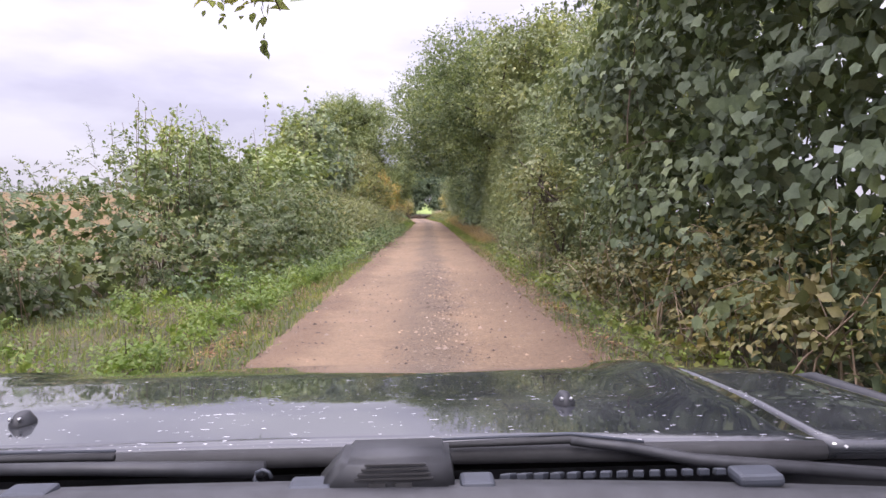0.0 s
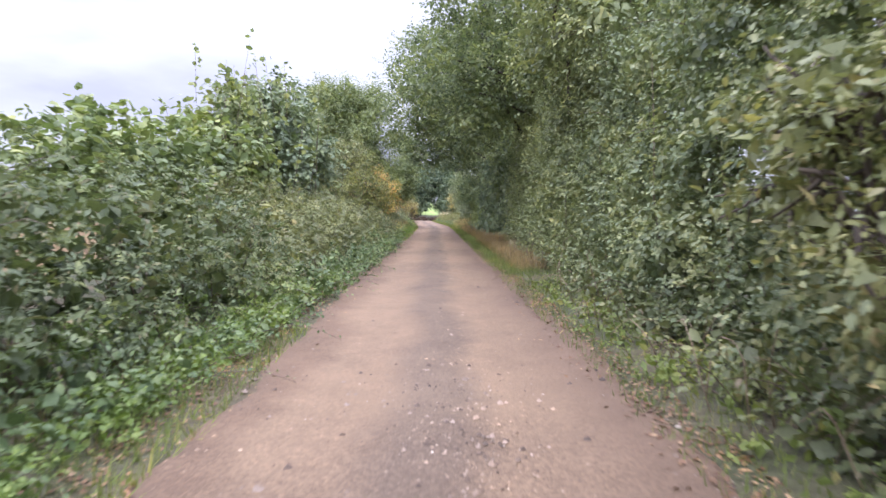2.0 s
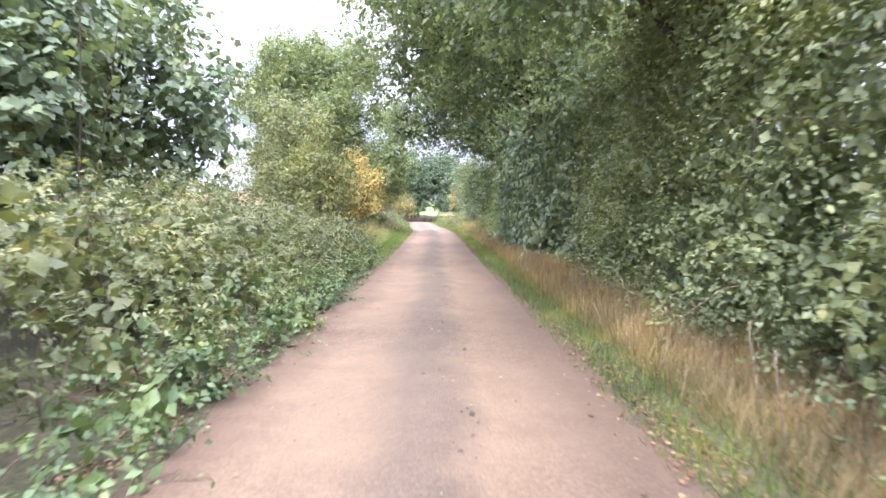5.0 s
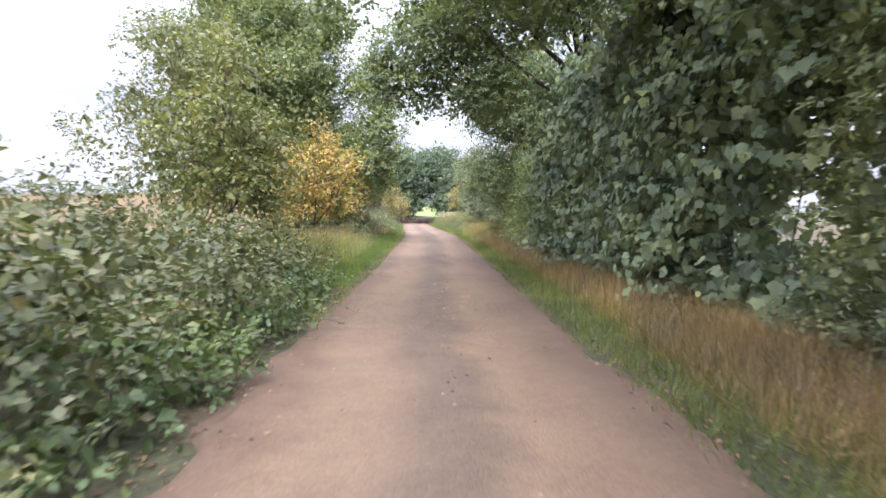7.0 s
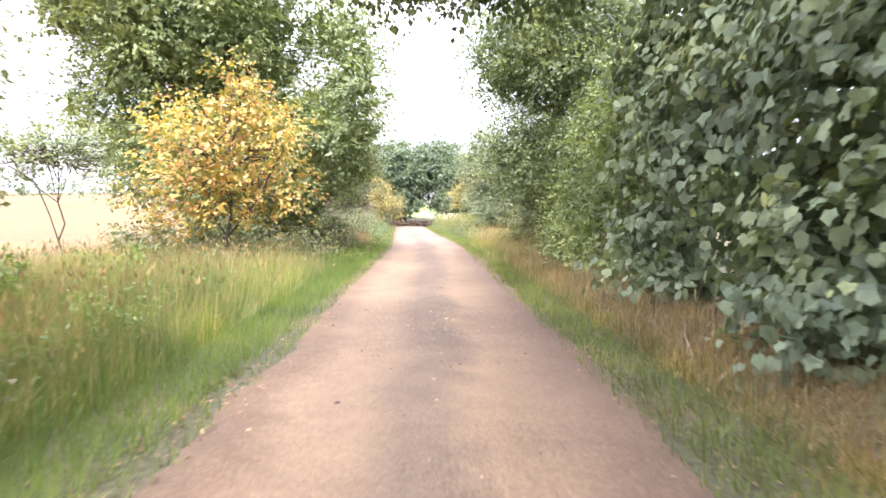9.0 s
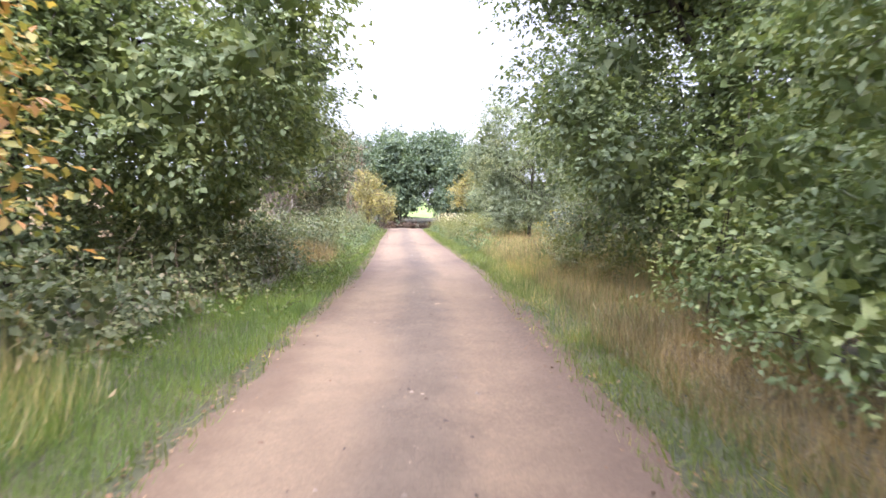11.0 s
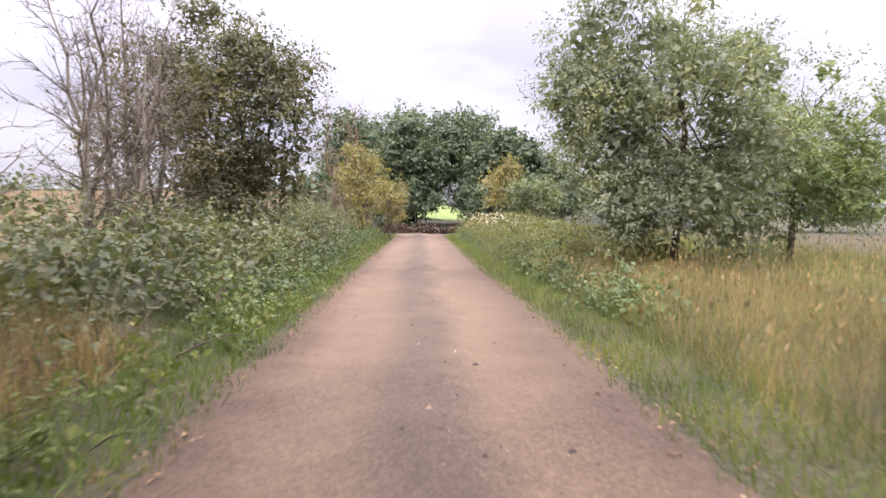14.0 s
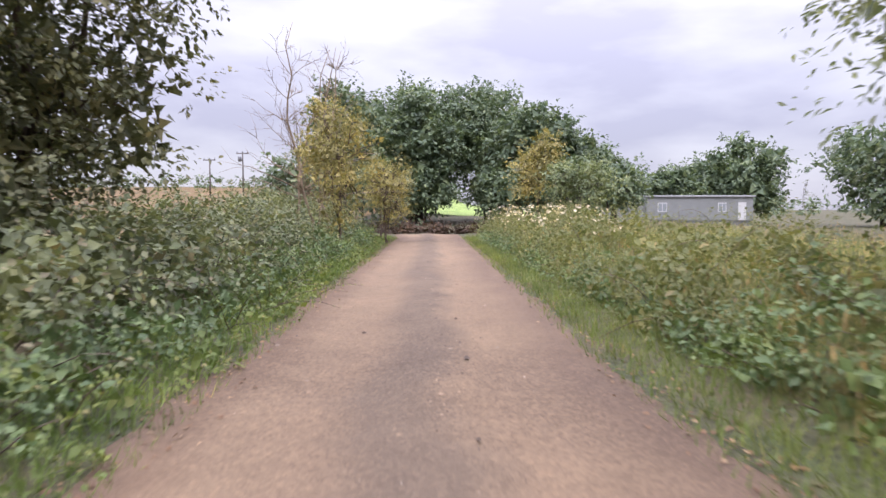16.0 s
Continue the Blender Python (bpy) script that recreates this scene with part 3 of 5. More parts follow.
def tree(name, label, place, height, crown, n, size, shape, mat, seed, trunk_r=0.16, bark="bark", lobes_n=26, lobe=0.36, group="", extra=(), limbs=6,
         lean=(0, 0), category="tree", inner=0.15, low_lobes=-0.55, extra_n=0, extra_size=0.09, **kw):
    """crown: centre x, y, z and radii. The trunk rises from place into the crown and forks into limbs."""
    rng = np.random.default_rng(seed)
    cx, cy, cz, rx, ry, rz = crown
    n, size, extra_n = int(n * 0.86), size * 1.06, int(extra_n * 0.86)
    lobes = []
    lobes_n, lobe = int(lobes_n * 2.0), lobe * 0.68
    for k in range(lobes_n):
        d = unit(rng.normal(size=3))
        if d[2] < low_lobes:
            d[2] *= -0.4
            d = unit(d)
        f = rng.uniform(0.35, 0.88)
        r = lobe * rng.uniform(0.7, 1.25)
        lobes.append((cx + d[0] * rx * f, cy + d[1] * ry * f, cz + d[2] * rz * f, r * rx, r * ry, r * rz * 0.85))
    lobes += list(extra)
    lobes = np.array(lobes)
    o = np.array(place, dtype=float)
    ob = root(name, place, label, category, group)
    P, A, N, S = foliage(lobes, n, size, rng, **kw)
    geo = [leaf_geo(P, A, N, S, shape, o)]
    if inner:
        geo.append(leaf_geo(*inner_leaves(lobes, int(n * inner), size * 1.75, rng), "shard", o))
    if extra_n:
        geo.append(leaf_geo(*foliage(list(extra), extra_n, extra_size, rng, **kw), "diamond", o))
    hang("crown", tri_mesh("crown", *join(geo)), M[mat], ob)
    top = np.array([cx + lean[0], cy + lean[1], cz + rz * 0.45])
    tp = bend(o - np.array([0, 0, 0.15]), top, rng, 0.035, 8)
    rad = trunk_r * np.linspace(1.0, 0.25, 8)
    rad[0] *= 1.25
    v, t = tube(tp - o, rad, 9)
    hang("trunk", tri_mesh("trunk", v, t), M[bark], ob, smooth=True)
    far = rng.permutation(len(lobes))[:limbs]
    for k in far:
        s = rng.integers(2, 6)
        p = bend(tp[s], lobes[k, :3], rng, 0.09, 6, 0.2)
        v, t = tube(p - o, np.linspace(rad[s] * 0.55, 0.018, 6), 6)
        hang("limb", tri_mesh("limb", v, t), M[bark], ob, smooth=True)
    m = min(90, 2 * len(lobes))
    pick = rng.choice(len(lobes), m)
    ends = lobes[pick, :3] + unit(rng.normal(size=(m, 3))) * lobes[pick, 3:6] * 0.95
    starts = lobes[pick, :3] + (np.array([cx, cy, cz]) - lobes[pick, :3]) * 0.5
    hang("fine_branching", twigs_mesh("fine_branching", starts, ends, 0.02, rng, o, 3, 4), M[bark], ob)
    return ob


def bare_tree(name, label, place, height, spread, seed, trunks=4, mat="twig", group="", leaf=None):
    """Several thin stems that fork three times into fine bare twigs."""
    rng = np.random.default_rng(seed)
    o = np.array(place, dtype=float)
    ob = root(name, place, label, "tree", group)
    tips = []
    for _ in range(trunks):
        foot = o + np.array([rng.normal() * 0.25, rng.normal() * 0.25, -0.1])
        top = o + np.array([rng.normal() * spread * 0.5, rng.normal() * spread * 0.5, height * rng.uniform(0.75, 1.0)])
        p = bend(foot, top, rng, 0.05, 9)
        rad = np.linspace(0.055, 0.008, 9)
        hang("stem", tri_mesh("stem", *tube(p - o, rad, 6)), M[mat], ob, smooth=True)
        fine = []
        for k in range(26):
            s = rng.integers(2, 8)
            L = height * rng.uniform(0.1, 0.3) * (1.2 - s / 10)
            d = unit(rng.normal(size=3) * np.array([1, 1, 0.4]) + np.array([0, 0, 0.9]))
            e = p[s] + d * L
            q = bend(p[s], e, rng, 0.08, 5)
            fine.append(tube(q - o, np.linspace(rad[s] * 0.5, 0.004, 5), 4))
            for _ in range(6):
                u = rng.integers(1, 5)
                d2 = unit(d + rng.normal(size=3) * 0.6)
                e2 = q[u] + d2 * L * rng.uniform(0.25, 0.6)
                fine.append(tube(bend(q[u], e2, rng, 0.08, 3) - o, np.linspace(0.007, 0.003, 3), 3))
                tips.append(e2)
        hang("fine_branching", tri_mesh("fine_branching", *join(fine)), M[mat], ob)
    if leaf:
        mat_l, n, size = leaf
        i = rng.integers(0, len(tips), n)
        P = np.array(tips)[i] + rng.normal(size=(n, 3)) * 0.14
        A = unit(rng.normal(size=(n, 3)) + np.array([0, 0, -0.4]))
        N = unit(rng.normal(size=(n, 3)) + np.array([0, 0, 0.8]))
        hang("foliage", leaves_mesh("foliage", P, A, N, size * rng.uniform(0.6, 1.2, n), "lance", o), M[mat_l], ob)
    return ob


def grass(name, label, mat, rng, xy, height, lean=0.35, width=1.0, seed_heads=0.0):
    """Blades at the given places; one sheet that nobody could count."""
    n = len(xy)
    P = np.stack([xy[:, 0], xy[:, 1], land(xy[:, 0], xy[:, 1]) - 0.01], axis=1)
    az = rng.uniform(0, 2 * math.pi, n)
    tilt = np.abs(rng.normal(size=n)) * lean
    A = np.stack([np.cos(az) * np.sin(tilt), np.sin(az) * np.sin(tilt), np.cos(tilt)], axis=1)
    N = np.stack([np.cos(az + 0.5), np.sin(az + 0.5), -0.2 * np.ones(n)], axis=1)
    S = height * rng.uniform(0.5, 1.25, n)
    kind = "blade" if height > 0.65 else "spike"
    T, F = np.array(SHAPES[kind][0]), np.array(SHAPES[kind][1])
    A = unit(A)
    B = unit(np.cross(N, A))
    C = np.cross(A, B)
    W = (width * rng.uniform(0.6, 1.5, n) * 0.12)[:, None, None]
    Sx = S[:, None, None]
    bow = (rng.uniform(0.3, 2.6, n))[:, None, None]
    V = P[:, None, :] + Sx * T[None, :, 0:1] * A[:, None, :] + W * T[None, :, 1:2] * B[:, None, :] + Sx * bow * (T[None, :, 2:3] + 0.0) * C[:, None, :]
    tri = F[None] + (np.arange(n) * len(T))[:, None, None]
    ob = new(name, tri_mesh(name, V, tri))
    ob.data.materials.append(M[mat])
    tagged(ob, label, "grass", kind="stuff")
    if seed_heads:
        k = rng.choice(n, int(n * seed_heads), replace=False)
        tip = P[k] + A[k] * S[k][:, None] * 0.97
        me = leaves_mesh("seed_heads", tip, A[k] + rng.normal(size=(len(k), 3)) * 0.15, N[k], np.full(len(k), 0.085) * rng.uniform(0.6, 1.3, len(k)), "lance", (0, 0, 0))
        hang("seed_heads", me, M["hay"], ob)
    return ob


# ---------------------------------------------------------------- ground, lane and fields
def smooth(a, b, x):
    t = np.clip((np.asarray(x, dtype=float) - a) / (b - a), 0, 1)
    return t * t * (3 - 2 * t)


def centre(y):
    """The lane's middle line: straight, then bearing gently to the left."""
    return np.interp(y, [-40, 0, 45, 64, 72, 80, 88, 100, 112], [0.0, -0.08, 0.1, 0.05, -0.3, -0.76, -1.08, -1.62, -2.6])


def land(x, y):
    """The height of the ground: level along the lane, rising ahead and to its left, falling a little to its right."""
    x, y = np.asarray(x, dtype=float), np.asarray(y, dtype=float)
    left = smooth(6, -14, x)
    rise = np.maximum(y - 104, 0) * 0.042 * (0.25 + 0.75 * left) * smooth(40, 6, x)
    rise = np.minimum(rise, 16)
    fall = -1.0 * smooth(6, 40, x) * smooth(70, 150, y)
    bank = 0.10 * smooth(1.9, 3.4, np.abs(x - centre(y)))
    return rise + fall + bank


def sheet(name, xs, ys, lift, material, label, category, wav=0.0, uv=False):
    X, Y = np.meshgrid(xs, ys)
    Z = land(X, Y) + lift
    nx, ny = len(xs), len(ys)
    V = np.stack([X, Y, Z], axis=2).reshape(-1, 3)
    i = np.arange((ny - 1) * (nx - 1))
    a = (i // (nx - 1)) * nx + i % (nx - 1)
    tri = np.concatenate([np.stack([a, a + 1, a + nx + 1], axis=1), np.stack([a, a + nx + 1, a + nx], axis=1)])
    ob = new(name, tri_mesh(name, V, tri))
    ob.data.materials.append(material)
    ob.data.polygons.foreach_set("use_smooth", np.ones(len(tri), dtype=bool))
    return tagged(ob, label, category, kind="structure")


def spaced(a, b, near, step, grow=1.25):
    """Grid lines, close together inside near and further apart outside it."""
    out = list(np.arange(near[0], near[1] + 1e-6, step))
    s, v = step, near[1]
    while v < b:
        s *= grow
        v = min(v + s, b)
        out.append(v)
    s, v = step, near[0]
    while v > a:
        s *= grow
        v = max(v - s, a)
        out.insert(0, v)
    return np.array(out)


sheet("ground", spaced(-1500, 1500, (-12, 12), 0.5), spaced(-600, 2500, (-10, 130), 1.0), 0.0, M["ground"],
      "rough grassy ground beside the lane", "ground")
sheet("field_west", np.concatenate([np.linspace(-420, -20, 40), np.linspace(-18, -7.4, 8)]), np.linspace(-30, 420, 90), 0.05, M["stubble"],
      "golden stubble field beyond the hedge", "field")
sheet("field_east", np.concatenate([np.linspace(8.5, 24, 10), np.linspace(28, 300, 30)]), np.linspace(40, 132, 40), 0.05, M["hayfield"],
      "dry hay-coloured meadow beside the lane", "field")
sheet("field_north", np.linspace(-6, 14, 12), np.linspace(134, 420, 40), 0.06, M["greenfield"], "bright green pasture beyond the trees", "field")


def make_lane():
    rng = np.random.default_rng(3)
    ys = np.arange(-12, 103.01, 0.2)
    n = 33
    wl = np.interp(ys, [25, 43, 58], [1.62, 1.5, 1.62]) + 0.17 * np.array([noise.noise((0.3, v * 0.7, 1.0)) for v in ys]) + 0.09 * np.array([noise.noise((0.3, v * 3.1, 5.0)) for v in ys])
    wr = np.interp(ys, [0, 25, 43, 60, 72], [1.60, 1.56, 1.42, 1.66, 1.52]) + 0.17 * np.array([noise.noise((9.3, v * 0.7, 2.0)) for v in ys]) + 0.09 * np.array([noise.noise((9.3, v * 3.1, 7.0)) for v in ys])
    s = np.linspace(0, 1, n)
    X = centre(ys)[:, None] - wl[:, None] + (wl + wr)[:, None] * s[None]
    Y = np.repeat(ys[:, None], n, axis=1)
    prof = 0.035 * np.exp(-((s - 0.5) / 0.10) ** 2) - 0.02 * np.exp(-((s - 0.26) / 0.10) ** 2) - 0.02 * np.exp(-((s - 0.75) / 0.10) ** 2)
    rough = np.array([[noise.noise((x * 1.7, y * 1.1, 3.0)) for x in xr] for xr, y in zip(X[:, ::4], ys)])
    rough = np.repeat(rough, 4, axis=1)[:, :n]
    edge = -0.06 * (np.abs(s - 0.5) * 2) ** 12
    Z = 0.035 + prof[None] + 0.010 * rough + edge[None]
    V = np.stack([X, Y, Z], axis=2).reshape(-1, 3)
    ny = len(ys)
    i = np.arange((ny - 1) * (n - 1))
    a = (i // (n - 1)) * n + i % (n - 1)
    tri = np.concatenate([np.stack([a, a + 1, a + n + 1], axis=1), np.stack([a, a + n + 1, a + n], axis=1)])
    me = tri_mesh("lane", V, tri)
    uv = me.uv_layers.new(name="UVMap")
    S = np.repeat(s[None], ny, axis=0).ravel()
    co = np.stack([S, Y.ravel() * 0.3], axis=1)[tri.ravel()]
    uv.data.foreach_set("uv", co.astype(np.float32).ravel())
    ob = new("road", me)
    me.materials.append(M["lane"])
    me.polygons.foreach_set("use_smooth", np.ones(len(tri), dtype=bool))
    tagged(ob, "unpaved pinkish sandy gravel lane with worn wheel tracks", "lane", kind="structure")
    # loose stones, most of them on the crown and along the edges
    k = 11000
    y = np.where(rng.random(k) < 0.58, 1.2 + 13 * rng.random(k) ** 1.5, rng.uniform(-2, 96, k))
    u = np.where(rng.random(k) < 0.45, rng.normal(0.52, 0.07, k), rng.uniform(0.02, 0.98, k))
    x = centre(y) - 1.6 + 3.25 * u
    z = 0.035 + np.interp(u, s, prof) + np.interp(u, s, edge)
    r = np.minimum(0.0078 * np.exp(rng.normal(0, 0.55, k)), 0.03)
    base = np.array([(1, 0, 0), (0.2, 0.9, 0.1), (-0.9, 0.5, 0), (-0.7, -0.7, 0.05), (0.4, -0.9, 0), (0.1, 0.0, 0.75), (-0.3, 0.2, 0.6)])
    F = np.array([(0, 1, 5), (1, 6, 5), (1, 2, 6), (2, 3, 6), (3, 5, 6), (3, 4, 5), (4, 0, 5)])
    ang = rng.uniform(0, 6.28, k)
    bx = base[None] * rng.uniform(0.7, 1.3, (k, 7, 1))
    vx = bx[:, :, 0] * np.cos(ang)[:, None] - bx[:, :, 1] * np.sin(ang)[:, None]
    vy = bx[:, :, 0] * np.sin(ang)[:, None] + bx[:, :, 1] * np.cos(ang)[:, None]
    V = np.stack([x[:, None] + vx * r[:, None], y[:, None] + vy * r[:, None], z[:, None] + bx[:, :, 2] * r[:, None] - 0.002], axis=2)
    st = new("gravel", tri_mesh("gravel", V, F[None] + (np.arange(k) * 7)[:, None, None]))
    st.data.materials.append(M["pebble"])
    tagged(st, "loose pale stones scattered on the lane", "gravel", kind="stuff")
    # fallen leaves along both edges
    k = 20000
    y = np.where(rng.random(k) < 0.45, rng.uniform(-2, 30, k), rng.uniform(-2, 98, k))
    side = rng.choice([-1, 1], k)
    off = 1.58 - np.abs(rng.normal(0, 0.24, k)) + np.where((side < 0) & (y < 34), 0.42, 0.16)
    x = centre(y) + side * off
    u = (x - centre(y) + 1.62) / 3.3
    z = 0.048 + np.interp(u, s, prof) + np.interp(u, s, edge)
    z = np.maximum(z, land(x, y) + 0.012)
    P = np.stack([x, y, z], axis=1)
    A = unit(np.stack([rng.normal(size=k), rng.normal(size=k), rng.normal(size=k) * 0.15], axis=1))
    N = unit(np.stack([rng.normal(size=k) * 0.25, rng.normal(size=k) * 0.25, np.ones(k)], axis=1))
    lf = new("leaf_litter", leaves_mesh("leaf_litter", P, A, N, rng.uniform(0.02, 0.055, k), "diamond", (0, 0, 0)))
    lf.data.materials.append(M["litter"])
    tagged(lf, "brown fallen leaves along the lane's edges", "leaves", kind="stuff")


make_lane()

# ---------------------------------------------------------------- verges
VR = np.random.default_rng(21)


def strip(n, y0, y1, inner, outer, side, power=1.0):
    """Random places on a strip of verge beside the lane; inner and outer: metres from its middle."""
    n = int(n * 0.88)
    y = VR.uniform(y0, y1, n)
    d = inner + (outer - inner) * VR.random(n) ** power
    return np.stack([centre(y) + side * d, y], axis=1)


grass("verge_grass", "short green grass on the west verge", "grass", VR, strip(22000, 38, 100, 1.36, 2.4, -1, 1.2), 0.13, 0.8, 2.2)
grass("verge_grass", "short green grass on the east verge", "grass", VR, strip(34000, -1, 100, 1.3, 2.5, 1, 1.25), 0.13, 0.7, 2.2)
grass("verge_grass", "tufted green grass below the bramble hedge", "grass", VR, strip(22000, -1, 16, 1.45, 4.2, -1, 1.2), 0.15, 0.9, 2.4)
grass("dry_grass", "thin dry grass in the tufted verge", "hay", VR, strip(6500, -1, 16, 1.65, 4.2, -1), 0.15, 1.1)
grass("meadow_grass", "tall green and straw-coloured grass beside the field", "mixed", VR, strip(38000, 43, 54.5, 2.2, 7.4, -1), 0.64, 0.4, 1.5, 0.05)
grass("dry_grass", "straw-coloured seeding grass in the meadow verge", "hay", VR, strip(13000, 44, 54.5, 2.8, 7.4, -1), 0.64, 0.4, 1.2, 0.06)
grass("verge_grass", "lush green grass on the open verge", "lush", VR, strip(34000, 42, 60, 1.6, 3.4, -1), 0.22, 0.6, 1.4)
grass("meadow_grass", "tall fresh green grass on the open verge", "lush", VR, strip(9000, 42.5, 54, 2.2, 4.6, -1, 1.2), 0.45, 0.5, 1.5)
grass("dry_grass", "straw-coloured dry grass on the east verge", "hay", VR, strip(26000, 23, 37.5, 1.85, 3.1, 1), 0.36, 1.15, 1.6)
grass("dry_grass", "straw-coloured dry grass below the hedge", "hay", VR, strip(30000, 36, 57, 1.95, 3.3, 1), 0.36, 1.15, 1.6)
grass("verge_grass", "green grass below the hedge", "grass", VR, strip(22000, 22, 57, 1.45, 2.3, 1), 0.18, 0.8, 1.8)
grass("dry_grass", "tall brownish dry grass below the tree", "hay", VR, strip(19000, 56, 66, 2.1, 6.5, 1), 0.48, 0.85, 1.4, 0.03)
grass("meadow_grass", "rank green grass among the dry stems", "mixed", VR, strip(9000, 56, 66.5, 1.7, 5.0, 1, 1.2), 0.36, 0.6, 1.5)
grass("meadow_grass", "tall seeding grass on the east side", "mixed", VR, strip(32000, 63, 79, 2.2, 8.5, 1), 0.52, 0.5, 1.1, 0.05)
grass("dry_grass", "tall straw-coloured grass on the east side", "hay", VR, strip(17000, 66, 77, 2.2, 6.0, 1), 0.5, 0.55, 1.0, 0.06)
grass("dry_grass", "golden dry grass clump on the west verge", "hay", VR, strip(5000, 65.8, 69.2, 2.4, 4.6, -1), 0.62, 0.85, 2.0)
grass("verge_grass", "green grass along the bank", "lush", VR, strip(26000, 58, 100, 1.6, 2.8, -1), 0.22, 0.7, 2.0)
grass("verge_grass", "green grass along the nettles", "grass", VR, strip(26000, 60, 100, 1.5, 2.6, 1), 0.2, 0.7, 2.0)
grass("meadow_grass", "rank grass behind the nettles", "mixed", VR, strip(26000, 77, 100, 2.4, 12.0, 1), 0.64, 0.4, 2.2, 0.05)

# ---------------------------------------------------------------- west side of the lane
H = "hedge plants along the lane"
hedge("bramble_bush", "dense green bramble bush arching over the verge", H, -1,
      [(-3, -4.1, 1.0), (4, -4.0, 1.35), (7, -3.6, 1.45), (8.5, -3.1, 1.5), (10, -2.6, 1.7), (12, -2.2, 1.85), (14, -2.1, 1.9), (19, -1.9, 1.85)],
      2.4, 380, 0.088, "trio", "bramble", 0.55, 1.5, seed=31, stems=14, arch=14)
hedge("hazel_bush", "leafy green hedge shrub with bramble beneath", H, -1,
      [(19, -1.95, 1.9), (24, -1.65, 1.65), (30, -1.55, 1.65), (34, -1.5, 1.65)], 2.5, 330, 0.088, "trio", "hedge", 0.85, 1.5, seed=32, stems=12, arch=18)
hedge("bramble_bush", "low spreading bramble bush with pale leaves", H, -1,
      [(34, -1.5, 1.65), (37, -1.55, 1.45), (40, -1.7, 1.2), (43.5, -2.2, 0.9)], 2.4, 460, 0.075, "diamond", "bramble_dull", 0.55, 2.4, seed=33, stems=10, arch=14)
hedge("bramble_bush", "dull dark bramble bush with dead stems", H, -1,
      [(52.4, -3.2, 0.6), (54.5, -2.7, 0.9), (57, -2.5, 1.1), (59, -2.45, 1.25), (63, -2.5, 1.2), (66.5, -2.7, 0.7)], 2.6, 420, 0.075, "diamond", "bramble_dull", 0.6, 3.0, arch=14, seed=34, stems=26, stem_mat="stem")
hedge("bramble_bush", "mixed bramble and nettle bush on the bank", H, -1,
      [(68.8, -2.8, 0.8), (70.5, -2.5, 1.25), (73, -2.4, 1.4), (80, -2.8, 1.25), (90, -3.4, 1.35), (100, -4.2, 1.5)], 3.0, 360, 0.075, "diamond", "bramble_dull", 0.6, 2.6, arch=16, seed=35, stems=16)
hedge("bramble_bush", "low bramble behind the golden grass", H, -1,
      [(65.5, -4.6, 1.0), (69.5, -4.2, 1.1)], 2.5, 360, 0.08, "diamond", "bramble_dull", 0.5, 1.4, seed=48, stems=8)
hedge("nettle_patch", "green nettles at the lane's edge", "nettles along the lane", -1,
      [(70, -2.15, 0.42), (80, -2.6, 0.5), (90, -3.0, 0.55), (98, -3.6, 0.6)], 3.5, 320, 0.06, "diamond", "nettle", 0.5, 0.6, (0.3, 0.5), seed=36, stems=6)
hedge("nettle_patch", "green nettles below the bramble hedge", "nettles along the lane", -1,
      [(8, -2.6, 0.28), (12, -1.95, 0.33), (20, -1.42, 0.42), (34, -1.36, 0.5), (42, -1.5, 0.4)], 3.0, 330, 0.062, "diamond", "nettle", 0.5, 0.5, (0.28, 0.45), seed=37, stems=5)
hedge("weed_patch", "low broad-leaved weeds in the verge grass", "weeds on the verge", -1,
      [(1, -2.2, 0.13), (6, -2.1, 0.17), (11, -1.9, 0.24), (20, -1.7, 0.28)], 2.0, 760, 0.036, "diamond", "lush", 0.5, 1.6, (0.24, 0.4), seed=39, stems=3, arch=3)
hedge("weed_patch", "low green weeds and clover beside the lane", "weeds on the verge", 1,
      [(1, 1.62, 0.14), (10, 1.65, 0.18), (20, 1.7, 0.16)], 3.0, 260, 0.045, "diamond", "grass", 0.5, 0.7, (0.22, 0.36), seed=83, stems=3)
hedge("weed_patch", "low green weeds and clover beside the lane", "weeds on the verge", -1,
      [(58, -1.7, 0.16), (72, -1.9, 0.2), (96, -3.0, 0.25)], 3.0, 260, 0.045, "diamond", "grass", 0.5, 0.7, (0.22, 0.36), seed=84, stems=3)
hedge("nettle_patch", "bright green weeds on the open verge", "nettles along the lane", -1,
      [(42, -2.3, 0.45), (47, -2.5, 0.5), (52, -2.6, 0.4)], 2.5, 520, 0.055, "diamond", "lush", 1.0, 3.4, (0.3, 0.5), seed=38, stems=6)


